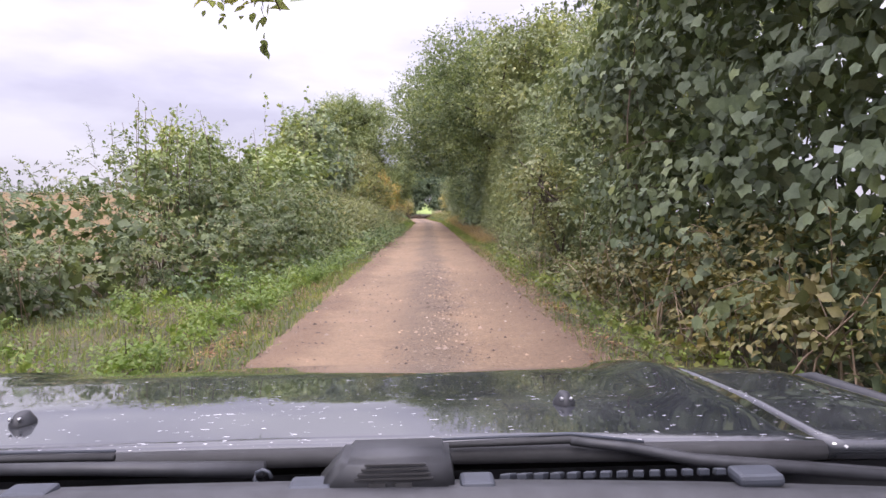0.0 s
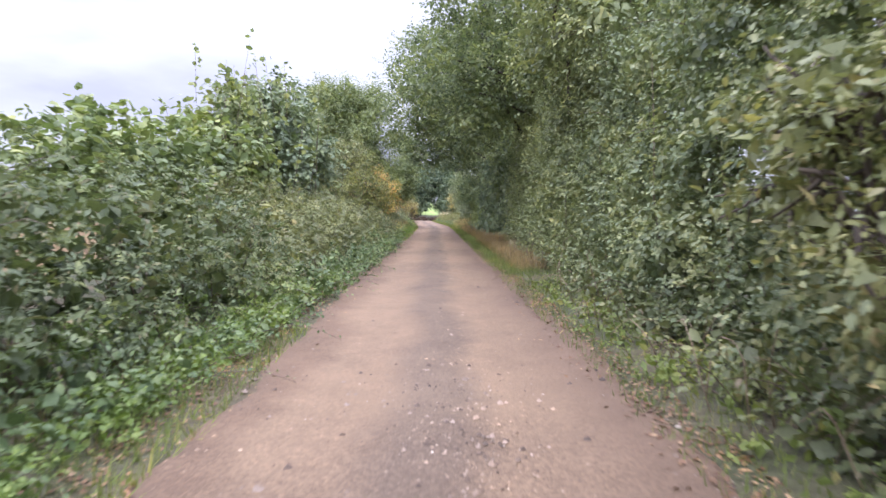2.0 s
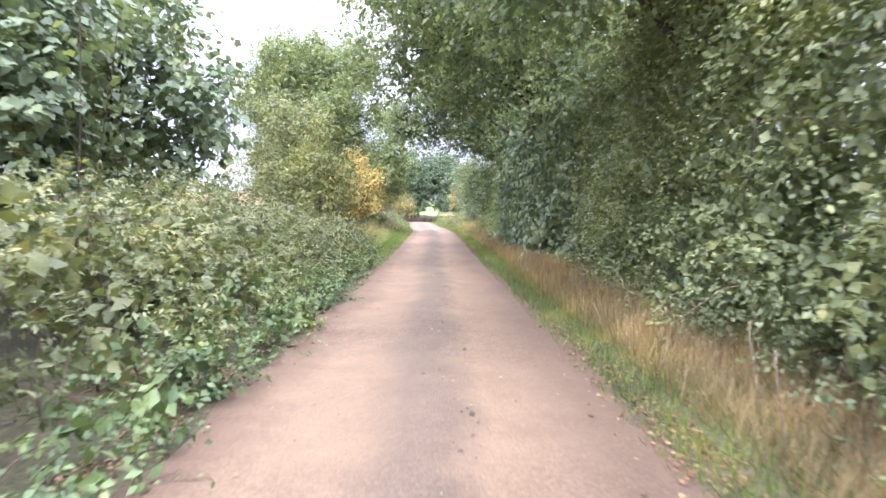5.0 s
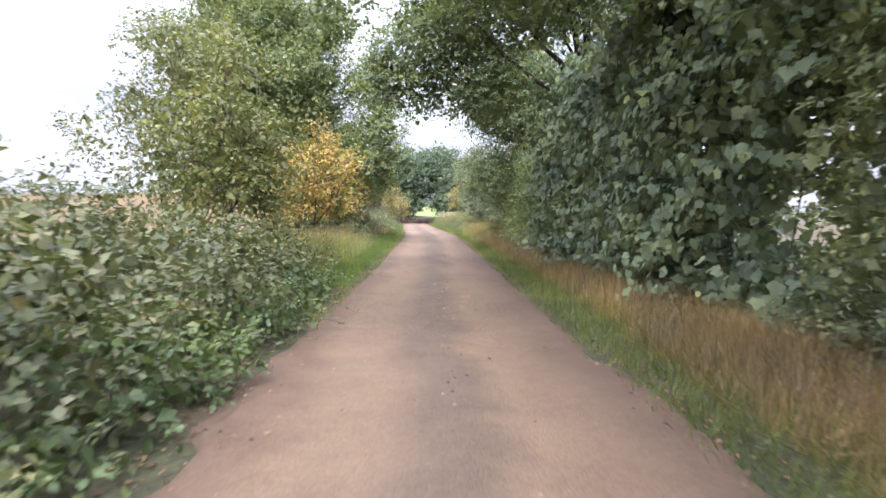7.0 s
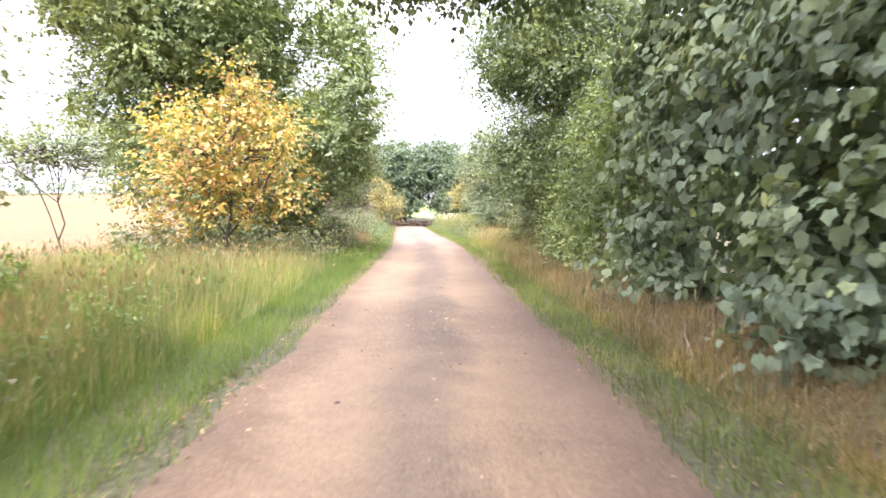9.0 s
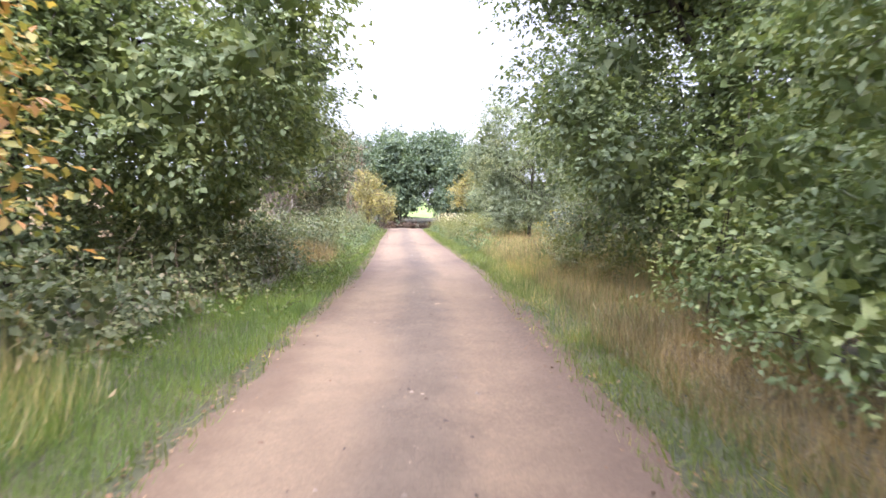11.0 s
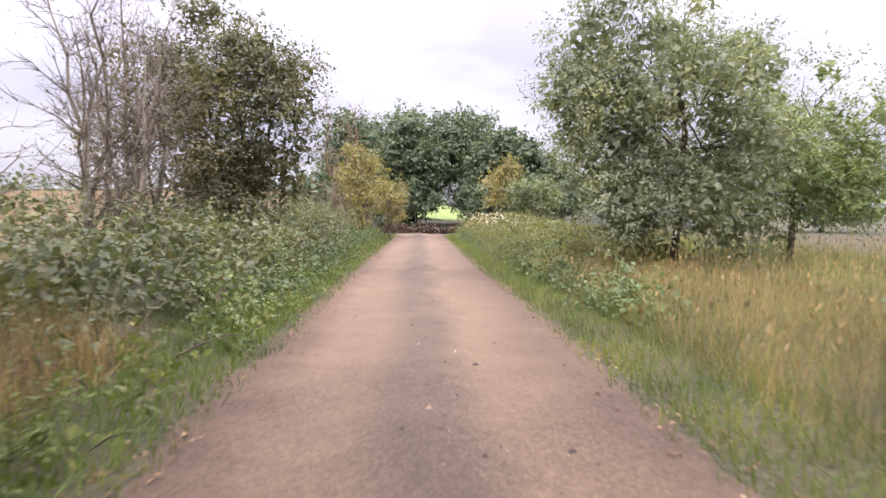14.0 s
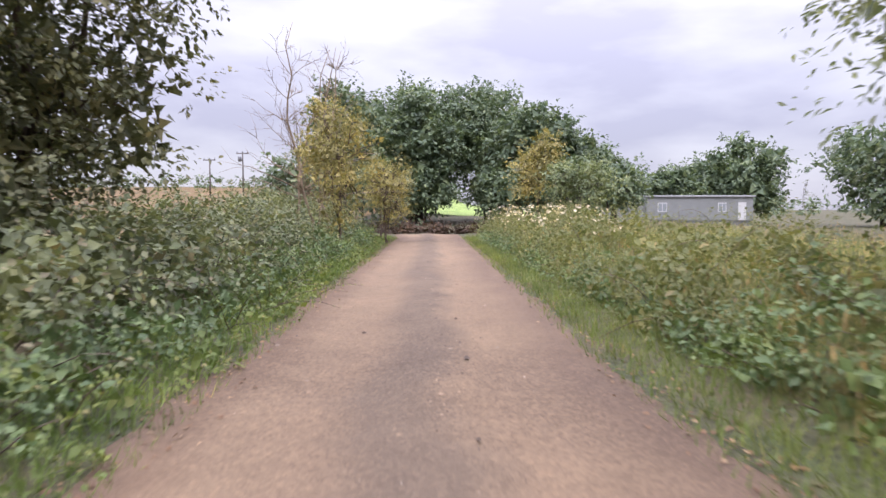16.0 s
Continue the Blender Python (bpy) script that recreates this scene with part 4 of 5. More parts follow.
def shoots(name, label, place, n, spread, z0, z1, mat, seed, size=0.07, per=26, shape="ovate"):
    """Upright young shoots with leaves all along them."""
    rng = np.random.default_rng(seed)
    o = np.array(place, dtype=float)
    ob = root(name, place, label, "shrub")
    st, en, P, A = [], [], [], []
    for _ in range(n):
        b = o + np.array([rng.normal() * spread, rng.normal() * spread * 1.6, 0])
        e = b + np.array([rng.normal() * 0.25, rng.normal() * 0.25, 0])
        e[2] = z0 + (z1 - z0) * rng.random() ** 1.4
        st.append(b)
        en.append(e)
        t = rng.uniform(0.45, 1.0, per)
        P.append(b + (e - b) * t[:, None] + rng.normal(size=(per, 3)) * size * 0.7)
        A.append(unit(rng.normal(size=(per, 3)) + np.array([0, 0, 0.2])))
    P, A = np.concatenate(P), np.concatenate(A)
    N = unit(rng.normal(size=P.shape) * 0.6 + np.array([0, 0, 1.0]))
    hang("foliage", leaves_mesh("foliage", P, A, N, size * rng.uniform(0.6, 1.3, len(P)), shape, o), M[mat], ob)
    hang("woody_base", twigs_mesh("woody_base", st, en, 0.012, rng, o, 4, 5, 0.03), M["twig"], ob)


shoots("hawthorn_shoots", "thin leafy shoots standing above the brambles", (-4.7, 11.4, 0.1), 26, 0.4, 1.8, 3.1, "fresh", 41, 0.085, 40)
shoots("hawthorn_shoots", "light green shoots standing above the brambles", (-4.7, 13.8, 0.1), 32, 0.45, 2.0, 3.1, "fresh", 42, 0.085, 40)
bush("sycamore_bush", "leafy light green sycamore growth above the hedge", H, (-4.7, 18.6, 0.1), [(-4.6, 16.4, 1.8, 0.6, 0.8, 0.6), (-4.7, 17.6, 2.1, 0.7, 0.8, 0.6), (-4.5, 18.8, 2.0, 0.7, 0.9, 0.7), (-4.9, 20.0, 2.2, 0.7, 0.9, 0.7), (-4.7, 21.2, 2.5, 0.6, 0.8, 0.6), (-4.5, 22.4, 2.4, 0.7, 0.9, 0.7), (-4.8, 21.3, 2.95, 0.3, 0.3, 0.35), (-4.9, 18.0, 2.6, 0.3, 0.3, 0.35)], 3200, 0.12, "lobed", "fresh", np.random.default_rng(43), up=0.6, arch=5)
bush("hawthorn_bush", "light green leafy shrub standing above the brambles", H, (-4.8, 12.8, 0.1), [(-4.9, 11.4, 2.0, 0.5, 0.6, 0.5), (-4.6, 12.8, 2.1, 0.5, 0.6, 0.5), (-4.8, 14.2, 2.2, 0.5, 0.7, 0.5), (-4.8, 12.0, 2.5, 0.35, 0.4, 0.4), (-4.7, 13.6, 2.6, 0.35, 0.4, 0.4)], 2200, 0.075, "ovate", "fresh", np.random.default_rng(49), up=0.9)
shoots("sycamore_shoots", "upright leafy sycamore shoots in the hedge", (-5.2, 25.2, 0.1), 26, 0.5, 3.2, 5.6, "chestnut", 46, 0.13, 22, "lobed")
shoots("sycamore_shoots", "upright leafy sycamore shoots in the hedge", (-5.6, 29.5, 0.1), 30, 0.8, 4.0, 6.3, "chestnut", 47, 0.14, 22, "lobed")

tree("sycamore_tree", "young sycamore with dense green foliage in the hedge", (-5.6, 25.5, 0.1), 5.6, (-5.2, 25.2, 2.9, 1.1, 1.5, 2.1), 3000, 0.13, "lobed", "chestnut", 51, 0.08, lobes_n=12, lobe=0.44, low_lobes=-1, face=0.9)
tree("sycamore_tree", "young sycamore with dense green foliage in the hedge", (-6.0, 30.0, 0.1), 6.5, (-5.7, 30.0, 3.0, 1.7, 2.2, 3.0), 7000, 0.125, "lobed", "sycamore_pale", 52, 0.1, lobes_n=16, lobe=0.46, low_lobes=-1, face=0.9, inner=0.5)
tree("sycamore_tree", "young sycamore with dark green foliage in the hedge", (-6.3, 34.8, 0.1), 7.2, (-6.2, 34.8, 3.5, 2.1, 2.5, 3.4), 8000, 0.125, "lobed", "sycamore_pale", 53, 0.11, lobes_n=17, lobe=0.46, low_lobes=-1, face=0.9, inner=0.5)
tree("hazel_tree", "slender shrub with yellow-green leaves beside the lane", (-3.7, 43.0, 0.1), 4.6, (-3.6, 43.0, 2.3, 1.35, 1.9, 2.3), 8000, 0.08, "diamond", "lime", 54, 0.05, low_lobes=-1)
tree("elder_tree", "thin many-stemmed green tree beside the lane", (-5.5, 46.0, 0.1), 6.4, (-5.4, 45.4, 3.2, 2.1, 2.4, 3.0), 14000, 0.08, "diamond", "hedge", 55, 0.09, lobes_n=38, lobe=0.3, low_lobes=-0.95)
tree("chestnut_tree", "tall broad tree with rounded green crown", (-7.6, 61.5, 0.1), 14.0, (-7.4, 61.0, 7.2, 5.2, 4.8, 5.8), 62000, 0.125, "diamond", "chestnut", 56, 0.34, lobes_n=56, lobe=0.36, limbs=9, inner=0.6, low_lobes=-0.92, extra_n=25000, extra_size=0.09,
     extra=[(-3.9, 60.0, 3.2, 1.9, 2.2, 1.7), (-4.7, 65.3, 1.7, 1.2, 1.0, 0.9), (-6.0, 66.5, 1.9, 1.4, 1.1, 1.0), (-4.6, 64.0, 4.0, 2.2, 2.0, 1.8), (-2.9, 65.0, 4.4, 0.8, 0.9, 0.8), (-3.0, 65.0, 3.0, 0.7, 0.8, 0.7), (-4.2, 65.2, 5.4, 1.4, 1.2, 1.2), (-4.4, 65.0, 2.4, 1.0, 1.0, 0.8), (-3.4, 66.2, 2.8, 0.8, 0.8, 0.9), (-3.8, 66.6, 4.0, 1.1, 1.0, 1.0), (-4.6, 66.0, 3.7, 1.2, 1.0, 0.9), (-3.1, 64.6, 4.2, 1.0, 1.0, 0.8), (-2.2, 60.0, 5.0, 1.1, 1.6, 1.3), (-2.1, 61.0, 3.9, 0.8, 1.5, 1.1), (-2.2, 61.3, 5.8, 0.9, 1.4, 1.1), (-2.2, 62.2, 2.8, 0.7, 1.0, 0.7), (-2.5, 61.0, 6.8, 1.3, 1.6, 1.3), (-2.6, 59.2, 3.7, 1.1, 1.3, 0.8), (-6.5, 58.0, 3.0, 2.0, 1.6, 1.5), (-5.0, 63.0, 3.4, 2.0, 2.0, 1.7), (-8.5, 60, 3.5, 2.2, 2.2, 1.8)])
tree("field_maple", "small tree with yellow and orange autumn leaves", (-4.3, 54.0, 0.1), 4.3, (-4.2, 54.0, 2.4, 1.6, 1.5, 1.75), 8500, 0.095, "diamond", "orange", 57, 0.05, lobes_n=18, lobe=0.42, inner=0.05, low_lobes=-0.9,
     extra=[(-5.5, 54.0, 1.7, 0.7, 0.7, 0.7), (-3.0, 53.6, 3.0, 0.6, 0.6, 0.6), (-5.4, 54.2, 3.2, 0.6, 0.6, 0.5), (-4.0, 53.8, 4.0, 0.5, 0.5, 0.45), (-2.9, 54.0, 1.9, 0.5, 0.6, 0.6)])
tree("young_ash", "thin spreading young tree at the field edge", (-8.4, 55.2, 0.1), 3.8, (-8.4, 55.2, 2.6, 1.7, 1.2, 1.1), 3600, 0.085, "diamond", "thorn", 59, 0.03, lobes_n=20, lobe=0.3, inner=0.0)
tree("hawthorn_tree", "dusky green hawthorn with dense twiggy crown", (-5.6, 79.8, 0.1), 6.8, (-5.6, 79.8, 3.3, 2.15, 2.0, 3.3), 27000, 0.082, "diamond", "dusky", 58, 0.1, inner=0.3, lobes_n=24, lobe=0.4, bark="twig", low_lobes=-0.95, limbs=9,
     extra=[(-5.0, 79.0, 1.3, 1.0, 1.0, 0.8), (-6.2, 79.4, 1.3, 1.2, 1.2, 0.9), (-4.0, 80.6, 5.0, 0.7, 0.8, 0.6), (-6.4, 80.5, 6.4, 0.9, 0.9, 0.6)])
tree("hawthorn_tree", "thin olive-leaved hawthorn with bare twigs", (-6.3, 77.0, 0.1), 5.6, (-6.1, 77.2, 3.2, 1.5, 1.4, 2.5), 5200, 0.075, "diamond", "olive", 158, 0.07, inner=0.0, lobes_n=26, lobe=0.3, bark="paletwig", low_lobes=-0.95, limbs=9)
for k, (x, y, h) in enumerate([(-6.6, 75.2, 5.6), (-7.4, 77.5, 6.2), (-7.0, 72.5, 5.4), (-8.0, 74.0, 5.6), (-5.3, 73.6, 5.0), (-6.0, 76.6, 5.4)]):
    bare_tree("bare_tree", "leafless many-stemmed grey-brown tree in the hedge", (x, y, 0.05), h, 1.7, 60 + k, 3, "paletwig", group="bare trees in the hedge", leaf=("olive", 260, 0.07))
bare_tree("bare_tree", "leafless thin tree above the ochre bushes", (-4.6, 91.5, 0.05), 6.6, 1.6, 66, 4, "stem")
tree("ochre_bush", "upright bush with ochre yellowing leaves", (-3.6, 89.5, 0.1), 4.5, (-3.6, 89.5, 2.5, 1.25, 1.4, 1.95), 8000, 0.08, "lance", "ochre", 67, 0.05, lobes_n=34, lobe=0.28, low_lobes=-1, inner=0.1, category="bush", bark="twig")
tree("ochre_bush", "low twiggy bush with ochre yellowing leaves", (-3.4, 97.5, 0.1), 2.8, (-3.3, 97.5, 1.7, 1.0, 1.2, 1.2), 1500, 0.09, "lance", "ochre", 69, 0.04, category="bush", bark="twig", inner=0.0)
tree("ochre_bush", "upright bush with ochre yellowing leaves", (-2.9, 95.0, 0.1), 3.4, (-2.9, 95.0, 1.9, 1.0, 1.5, 1.5), 5500, 0.08, "lance", "ochre", 68, 0.05, lobes_n=34, lobe=0.28, low_lobes=-1, inner=0.1, category="bush", bark="twig")

hedge("hawthorn_bush", "dark shady shrub under the broad tree", H, -1,
      [(56.5, -4.6, 2.2), (59, -4.2, 2.7), (64, -4.2, 2.6), (66.5, -4.8, 1.6)], 2.5, 380, 0.08, "diamond", "oak", 0.25, 1.6, seed=45, stems=12)

# ---------------------------------------------------------------- east side of the lane
hedge("sycamore_bush", "tall dense wall of large sycamore leaves", H, 1,
      [(1.0, 2.25, 5.4), (5, 2.25, 5.4), (8.6, 2.2, 5.2)], 2.5, 290, 0.096, "lobed", "sycamore", -0.06, 1.6, (0.5, 0.8), seed=71, stems=4, face=2.6, droop=1.2, inner=1.3, inner_size=1.5, arch=8)
hedge("hawthorn_bush", "tall dense green hawthorn hedge", H, 1,
      [(8.6, 2.15, 5.0), (14, 2.1, 4.8), (20, 2.2, 4.8)], 2.4, 820, 0.052, "diamond", "thorn", 0.1, 1.4, seed=72, stems=5, arch=14, inner=0.9, inner_size=2.1)
hedge("hazel_bush", "tall dense hazel hedge with rounded leaves", H, 1,
      [(20, 2.3, 5.2), (27, 2.5, 5.5), (33, 2.9, 5.5), (37.5, 3.1, 5.4)], 2.5, 640, 0.062, "diamond", "hazel", 0.06, 1.4, seed=73, stems=4, inner=1.0, inner_size=2.0)
hedge("sycamore_bush", "dense sheet of overlapping pale sycamore leaves", H, 1,
      [(37.5, 3.0, 5.4), (44, 2.9, 5.4), (50.5, 2.9, 5.2)], 2.6, 230, 0.13, "lobed", "sycamore_pale", 0.08, 1.4, (0.5, 0.8), seed=74, stems=5, face=2.6, droop=1.2, inner=1.4, inner_size=1.6, arch=8)
hedge("hawthorn_bush", "light green hedge shrub beside the verge", H, 1,
      [(50.5, 2.8, 5.0), (54, 2.8, 4.9), (58.5, 3.0, 4.3)], 2.6, 400, 0.08, "diamond", "fresh", 0.2, 1.5, seed=75, stems=10, inner=0.55, inner_size=2.0)
hedge("bramble_bush", "low yellowing bramble below the sycamore", H, 1,
      [(2.0, 1.72, 1.1), (6, 1.66, 0.95), (9, 1.72, 0.6)], 2.3, 640, 0.055, "ovate", "yellowed", 0.4, 0.5, (0.3, 0.5), seed=76, stems=30, stem_mat="stem")
hedge("bramble_bush", "low bramble at the hedge's foot", H, 1,
      [(9, 1.9, 0.55), (20, 2.1, 0.5), (25, 2.7, 0.5), (36, 3.0, 0.6)], 3.0, 260, 0.075, "ovate", "bramble_dull", 0.4, 0.4, (0.28, 0.45), seed=77, stems=14, stem_mat="stem")
hedge("bramble_bush", "rounded bramble bush in tall grass", H, 1,
      [(64.4, 3.5, 1.5), (66.5, 3.3, 1.8), (69.0, 3.6, 1.7)], 1.7, 620, 0.075, "diamond", "bramble_dull", 0.3, 1.2, seed=78, stems=10)
hedge("weed_patch", "rank green weeds among the dry grass", "weeds on the verge", 1,
      [(61.2, 3.1, 0.7), (63.0, 2.7, 0.95), (65.4, 2.8, 1.0)], 2.1, 560, 0.05, "diamond", "rank", 0.5, 2.0, (0.3, 0.5), seed=87, stems=8)
hedge("nettle_patch", "rank green nettles and docks beside the lane", "nettles along the lane", 1,
      [(76, 1.3, 0.8), (84, 0.85, 1.0), (92, 0.5, 1.1), (100, 0.1, 1.2)], 3.0, 640, 0.048, "lance", "rank", 0.7, 2.6, seed=79, stems=14)
hedge("weed_patch", "low green weeds at the foot of the nettles", "weeds on the verge", 1,
      [(71, 1.95, 0.25), (76, 1.45, 0.36), (84, 1.0, 0.42), (92, 0.62, 0.45), (98, 0.35, 0.45)], 3.0, 420, 0.05, "diamond", "nettle", 0.5, 0.6, (0.26, 0.42), seed=86, stems=4)
hedge("nettle_patch", "green nettles at the edge of the tall grass", "nettles along the lane", 1,
      [(71, 1.9, 0.3), (78, 1.5, 0.5)], 3.0, 240, 0.075, "diamond", "nettle", 0.5, 0.5, (0.28, 0.45), seed=80, stems=6)
tree("hazel_bush", "olive-green hazel leaning out of the hedge", (2.6, 11.6, 0.1), 2.4, (2.0, 11.7, 1.6, 0.65, 1.2, 0.95), 4200, 0.055, "ovate", "hedge", 81, 0.04, category="bush", lobes_n=18, low_lobes=-1)

tree("ash_tree", "tall hedgerow tree with dense green crown", (4.8, 14.0, 0.1), 9.0, (4.9, 14.0, 4.5, 2.4, 3.4, 1.7), 13000, 0.105, "diamond", "thorn", 82, 0.15, lobes_n=34)
tree("ash_tree", "tall hedgerow tree arching over the lane", (4.4, 22.0, 0.1), 9.5, (4.3, 22.0, 5.6, 2.9, 3.8, 2.6), 19000, 0.105, "diamond", "hazel", 83, 0.17, lobes_n=36, inner=0.22)
tree("oak_tree", "tall dark tree arching over the lane", (4.4, 30.5, 0.1), 11.0, (2.8, 30.0, 6.6, 4.2, 4.4, 3.3), 34000, 0.105, "diamond", "oak", 84, lean=(1.4, 0), trunk_r=0.2, bark="darkbark", lobes_n=48, limbs=8, low_lobes=-0.9, inner=0.22)
tree("oak_tree", "tall dark tree arching over the lane", (4.6, 40.0, 0.1), 12.0, (2.0, 40.0, 7.3, 4.9, 4.6, 3.7), 36000, 0.11, "diamond", "oak", 85, lean=(2.2, 0), trunk_r=0.22, bark="darkbark", lobes_n=48, limbs=8, low_lobes=-0.9, inner=0.35,
     extra=[(3.1, 37.2, 3.6, 1.1, 1.2, 1.1), (3.3, 35.4, 4.4, 1.0, 1.2, 1.0), (-1.6, 42.0, 5.6, 1.2, 1.3, 0.9), (-2.2, 42.6, 6.6, 1.4, 1.4, 1.0), (-0.6, 41.0, 6.0, 1.2, 1.3, 0.8)])
tree("oak_tree", "tall dark tree with low boughs across the lane", (4.0, 49.8, 0.1), 12.0, (2.7, 49.8, 7.6, 4.3, 3.2, 3.5), 30000, 0.11, "diamond", "oak", 86, lean=(1.6, 0), trunk_r=0.24, bark="darkbark", lobes_n=38, limbs=8, inner=0.45, extra_n=9000, extra_size=0.1,
     extra=[(-1.2, 49.2, 5.0, 0.9, 0.9, 0.7), (-0.3, 48.9, 4.75, 0.9, 0.8, 0.6), (0.6, 48.8, 4.7, 0.9, 0.8, 0.6), (1.5, 48.8, 4.8, 1.1, 0.9, 0.8), (-0.6, 49.2, 5.8, 1.2, 1.0, 0.8), (0.6, 49.2, 5.9, 1.2, 1.0, 0.8)])
tree("oak_tree", "broad oak with drooping boughs beside the lane", (4.9, 60.2, 0.1), 9.0, (4.8, 60.4, 5.6, 3.6, 3.6, 3.2), 46000, 0.095, "diamond", "oak", 87, 0.24, "darkbark", lobes_n=46, lobe=0.42, limbs=8, inner=0.5, extra_n=21000, extra_size=0.085,
     extra=[(6.2, 64.0, 1.6, 1.3, 1.2, 0.9), (7.6, 62.6, 1.5, 1.4, 1.2, 0.9), (2.6, 60.5, 3.4, 1.2, 1.2, 0.9), (5.5, 57.8, 3.0, 1.4, 1.2, 0.9), (3.6, 62.6, 3.2, 1.3, 1.2, 0.9), (6.5, 62.5, 3.0, 1.4, 1.3, 1.0),
            (6.0, 59.0, 2.3, 1.2, 1.1, 0.8), (6.8, 59.6, 2.2, 1.5, 1.3, 0.9), (4.6, 61.8, 2.2, 1.2, 1.1, 0.8), (7.6, 61.0, 2.4, 1.5, 1.5, 1.0),
            (3.0, 58.8, 2.2, 0.8, 0.9, 0.7), (3.7, 59.6, 1.6, 0.9, 0.9, 0.6), (4.7, 59.2, 1.5, 1.0, 0.9, 0.6), (2.5, 59.6, 2.9, 0.8, 0.9, 0.6), (5.4, 60.2, 1.5, 1.0, 0.9, 0.6), (3.4, 61.4, 2.4, 0.9, 0.9, 0.7), (4.2, 59.0, 2.7, 1.0, 0.9, 0.7), (2.9, 59.2, 3.6, 0.9, 0.9, 0.8), (5.0, 58.6, 4.0, 1.2, 1.0, 1.0)])
tree("ash_tree", "airy grey-green tree above the bramble clump", (5.4, 66.4, 0.1), 6.6, (5.1, 66.2, 3.9, 2.2, 1.9, 2.8), 11000, 0.08, "lance", "silver", 188, 0.09, lobes_n=38, lobe=0.3, low_lobes=-0.95, limbs=7)
tree("willow_tree", "airy silver-green willow beside the lane", (4.5, 76.6, 0.1), 6.2, (4.5, 76.6, 2.9, 2.7, 2.4, 2.9), 30000, 0.088, "lance", "silver", 88, 0.09, lobes_n=46, lobe=0.34, low_lobes=-0.95, inner=0.3, extra_n=4500, extra_size=0.075,
     extra=[(2.5, 75.9, 3.6, 0.8, 0.9, 0.7), (2.6, 76.2, 4.7, 0.8, 0.9, 0.7), (2.9, 75.7, 2.4, 0.8, 0.8, 0.7), (3.2, 76.0, 5.5, 0.8, 0.9, 0.6), (3.2, 75.4, 1.5, 0.8, 0.8, 0.7), (2.7, 76.9, 3.1, 0.5, 0.5, 0.4), (2.35, 77.1, 2.8, 0.35, 0.4, 0.22), (2.7, 77.0, 2.3, 0.35, 0.4, 0.2)])
tree("willow_tree", "airy light green willow behind tall grass", (7.6, 78.0, 0.1), 5.8, (7.9, 78.4, 2.5, 2.3, 2.0, 2.5), 16000, 0.098, "lance", "fresh", 89, 0.09, lobes_n=36, lobe=0.32, low_lobes=-0.95)
tree("hawthorn_tree", "green hawthorn at the lane's bend", (4.6, 100.0, 0.1), 3.8, (4.6, 100.0, 2.2, 1.6, 1.8, 1.5), 4200, 0.11, "ovate", "thorn", 90, 0.07)
tree("ochre_bush", "upright ochre bush at the lane's bend", (3.2, 102.5, 0.1), 5.0, (3.2, 102.5, 2.9, 1.2, 1.5, 2.0), 3600, 0.12, "ovate", "ochre", 91, 0.05, category="bush", bark="twig")

# ---------------------------------------------------------------- the wood at the lane's end and the distance
W = "trees of the wood at the lane's end"
for k, (x, y, h, r) in enumerate([(-7.4, 113, 9.0, 3.2), (-4.0, 121, 10.8, 4.2), (2.0, 124, 11.4, 4.3), (4.4, 115.5, 8.9, 3.1), (7.6, 117, 6.6, 2.9), (10.8, 119, 4.4, 2.3), (-3.0, 114.5, 9.0, 2.6)]):
    z0 = float(land(x, y))
    tree("wood_tree", "tall dark green tree of the wood", (x, y, z0), h, (x, y, z0 + h * 0.52, r, r, h * 0.46), 6200, 0.26, "diamond", "wood", 100 + k, 0.3, "darkbark", lobes_n=40,
         group=W, limbs=5, inner=0.4, spread=2.6)
tree("wood_tree", "tall dark green tree of the wood", (3.0, 121.0, 0.4), 10.6, (0.0, 119.5, 7.2, 3.2, 3.2, 3.4), 9000, 0.24, "diamond", "wood", 109, 0.3, "darkbark", lobes_n=36, group=W, limbs=5, extra_n=3600, extra_size=0.2, extra=[(0.9, 118.0, 4.2, 1.8, 1.5, 1.3), (2.4, 117.5, 3.4, 1.4, 1.2, 1.7), (-0.9, 117.8, 4.0, 1.2, 1.2, 1.2), (2.0, 117.0, 1.7, 1.1, 1.0, 1.8), (3.6, 116.5, 1.8, 1.2, 1.0, 1.8)])
for k, (x, y, r) in enumerate([(-5.6, 107.5, 2.2), (-4.6, 112.0, 2.0), (-2.5, 114.0, 1.5), (-3.1, 117.0, 1.4), (-3.9, 118.5, 1.8), (3.3, 109.2, 1.7), (2.4, 113.5, 1.5), (1.9, 116.5, 1.4), (5.6, 109.0, 2.2), (8.6, 111.0, 2.6), (-8.8, 107.0, 2.4), (-2.6, 134, 3.0), (-6.0, 131, 3.2)]):
    tree("wood_bush", "dark shrub under the wood's edge", (x, y, float(land(x, y))), 4.2, (x, y, float(land(x, y)) + 2.0, r, r, 2.0), 1500, 0.25, "diamond", "wood", 110 + k, 0.08, "darkbark", lobes_n=20,
         group="shrubs under the wood", limbs=3, category="bush", inner=0.3)
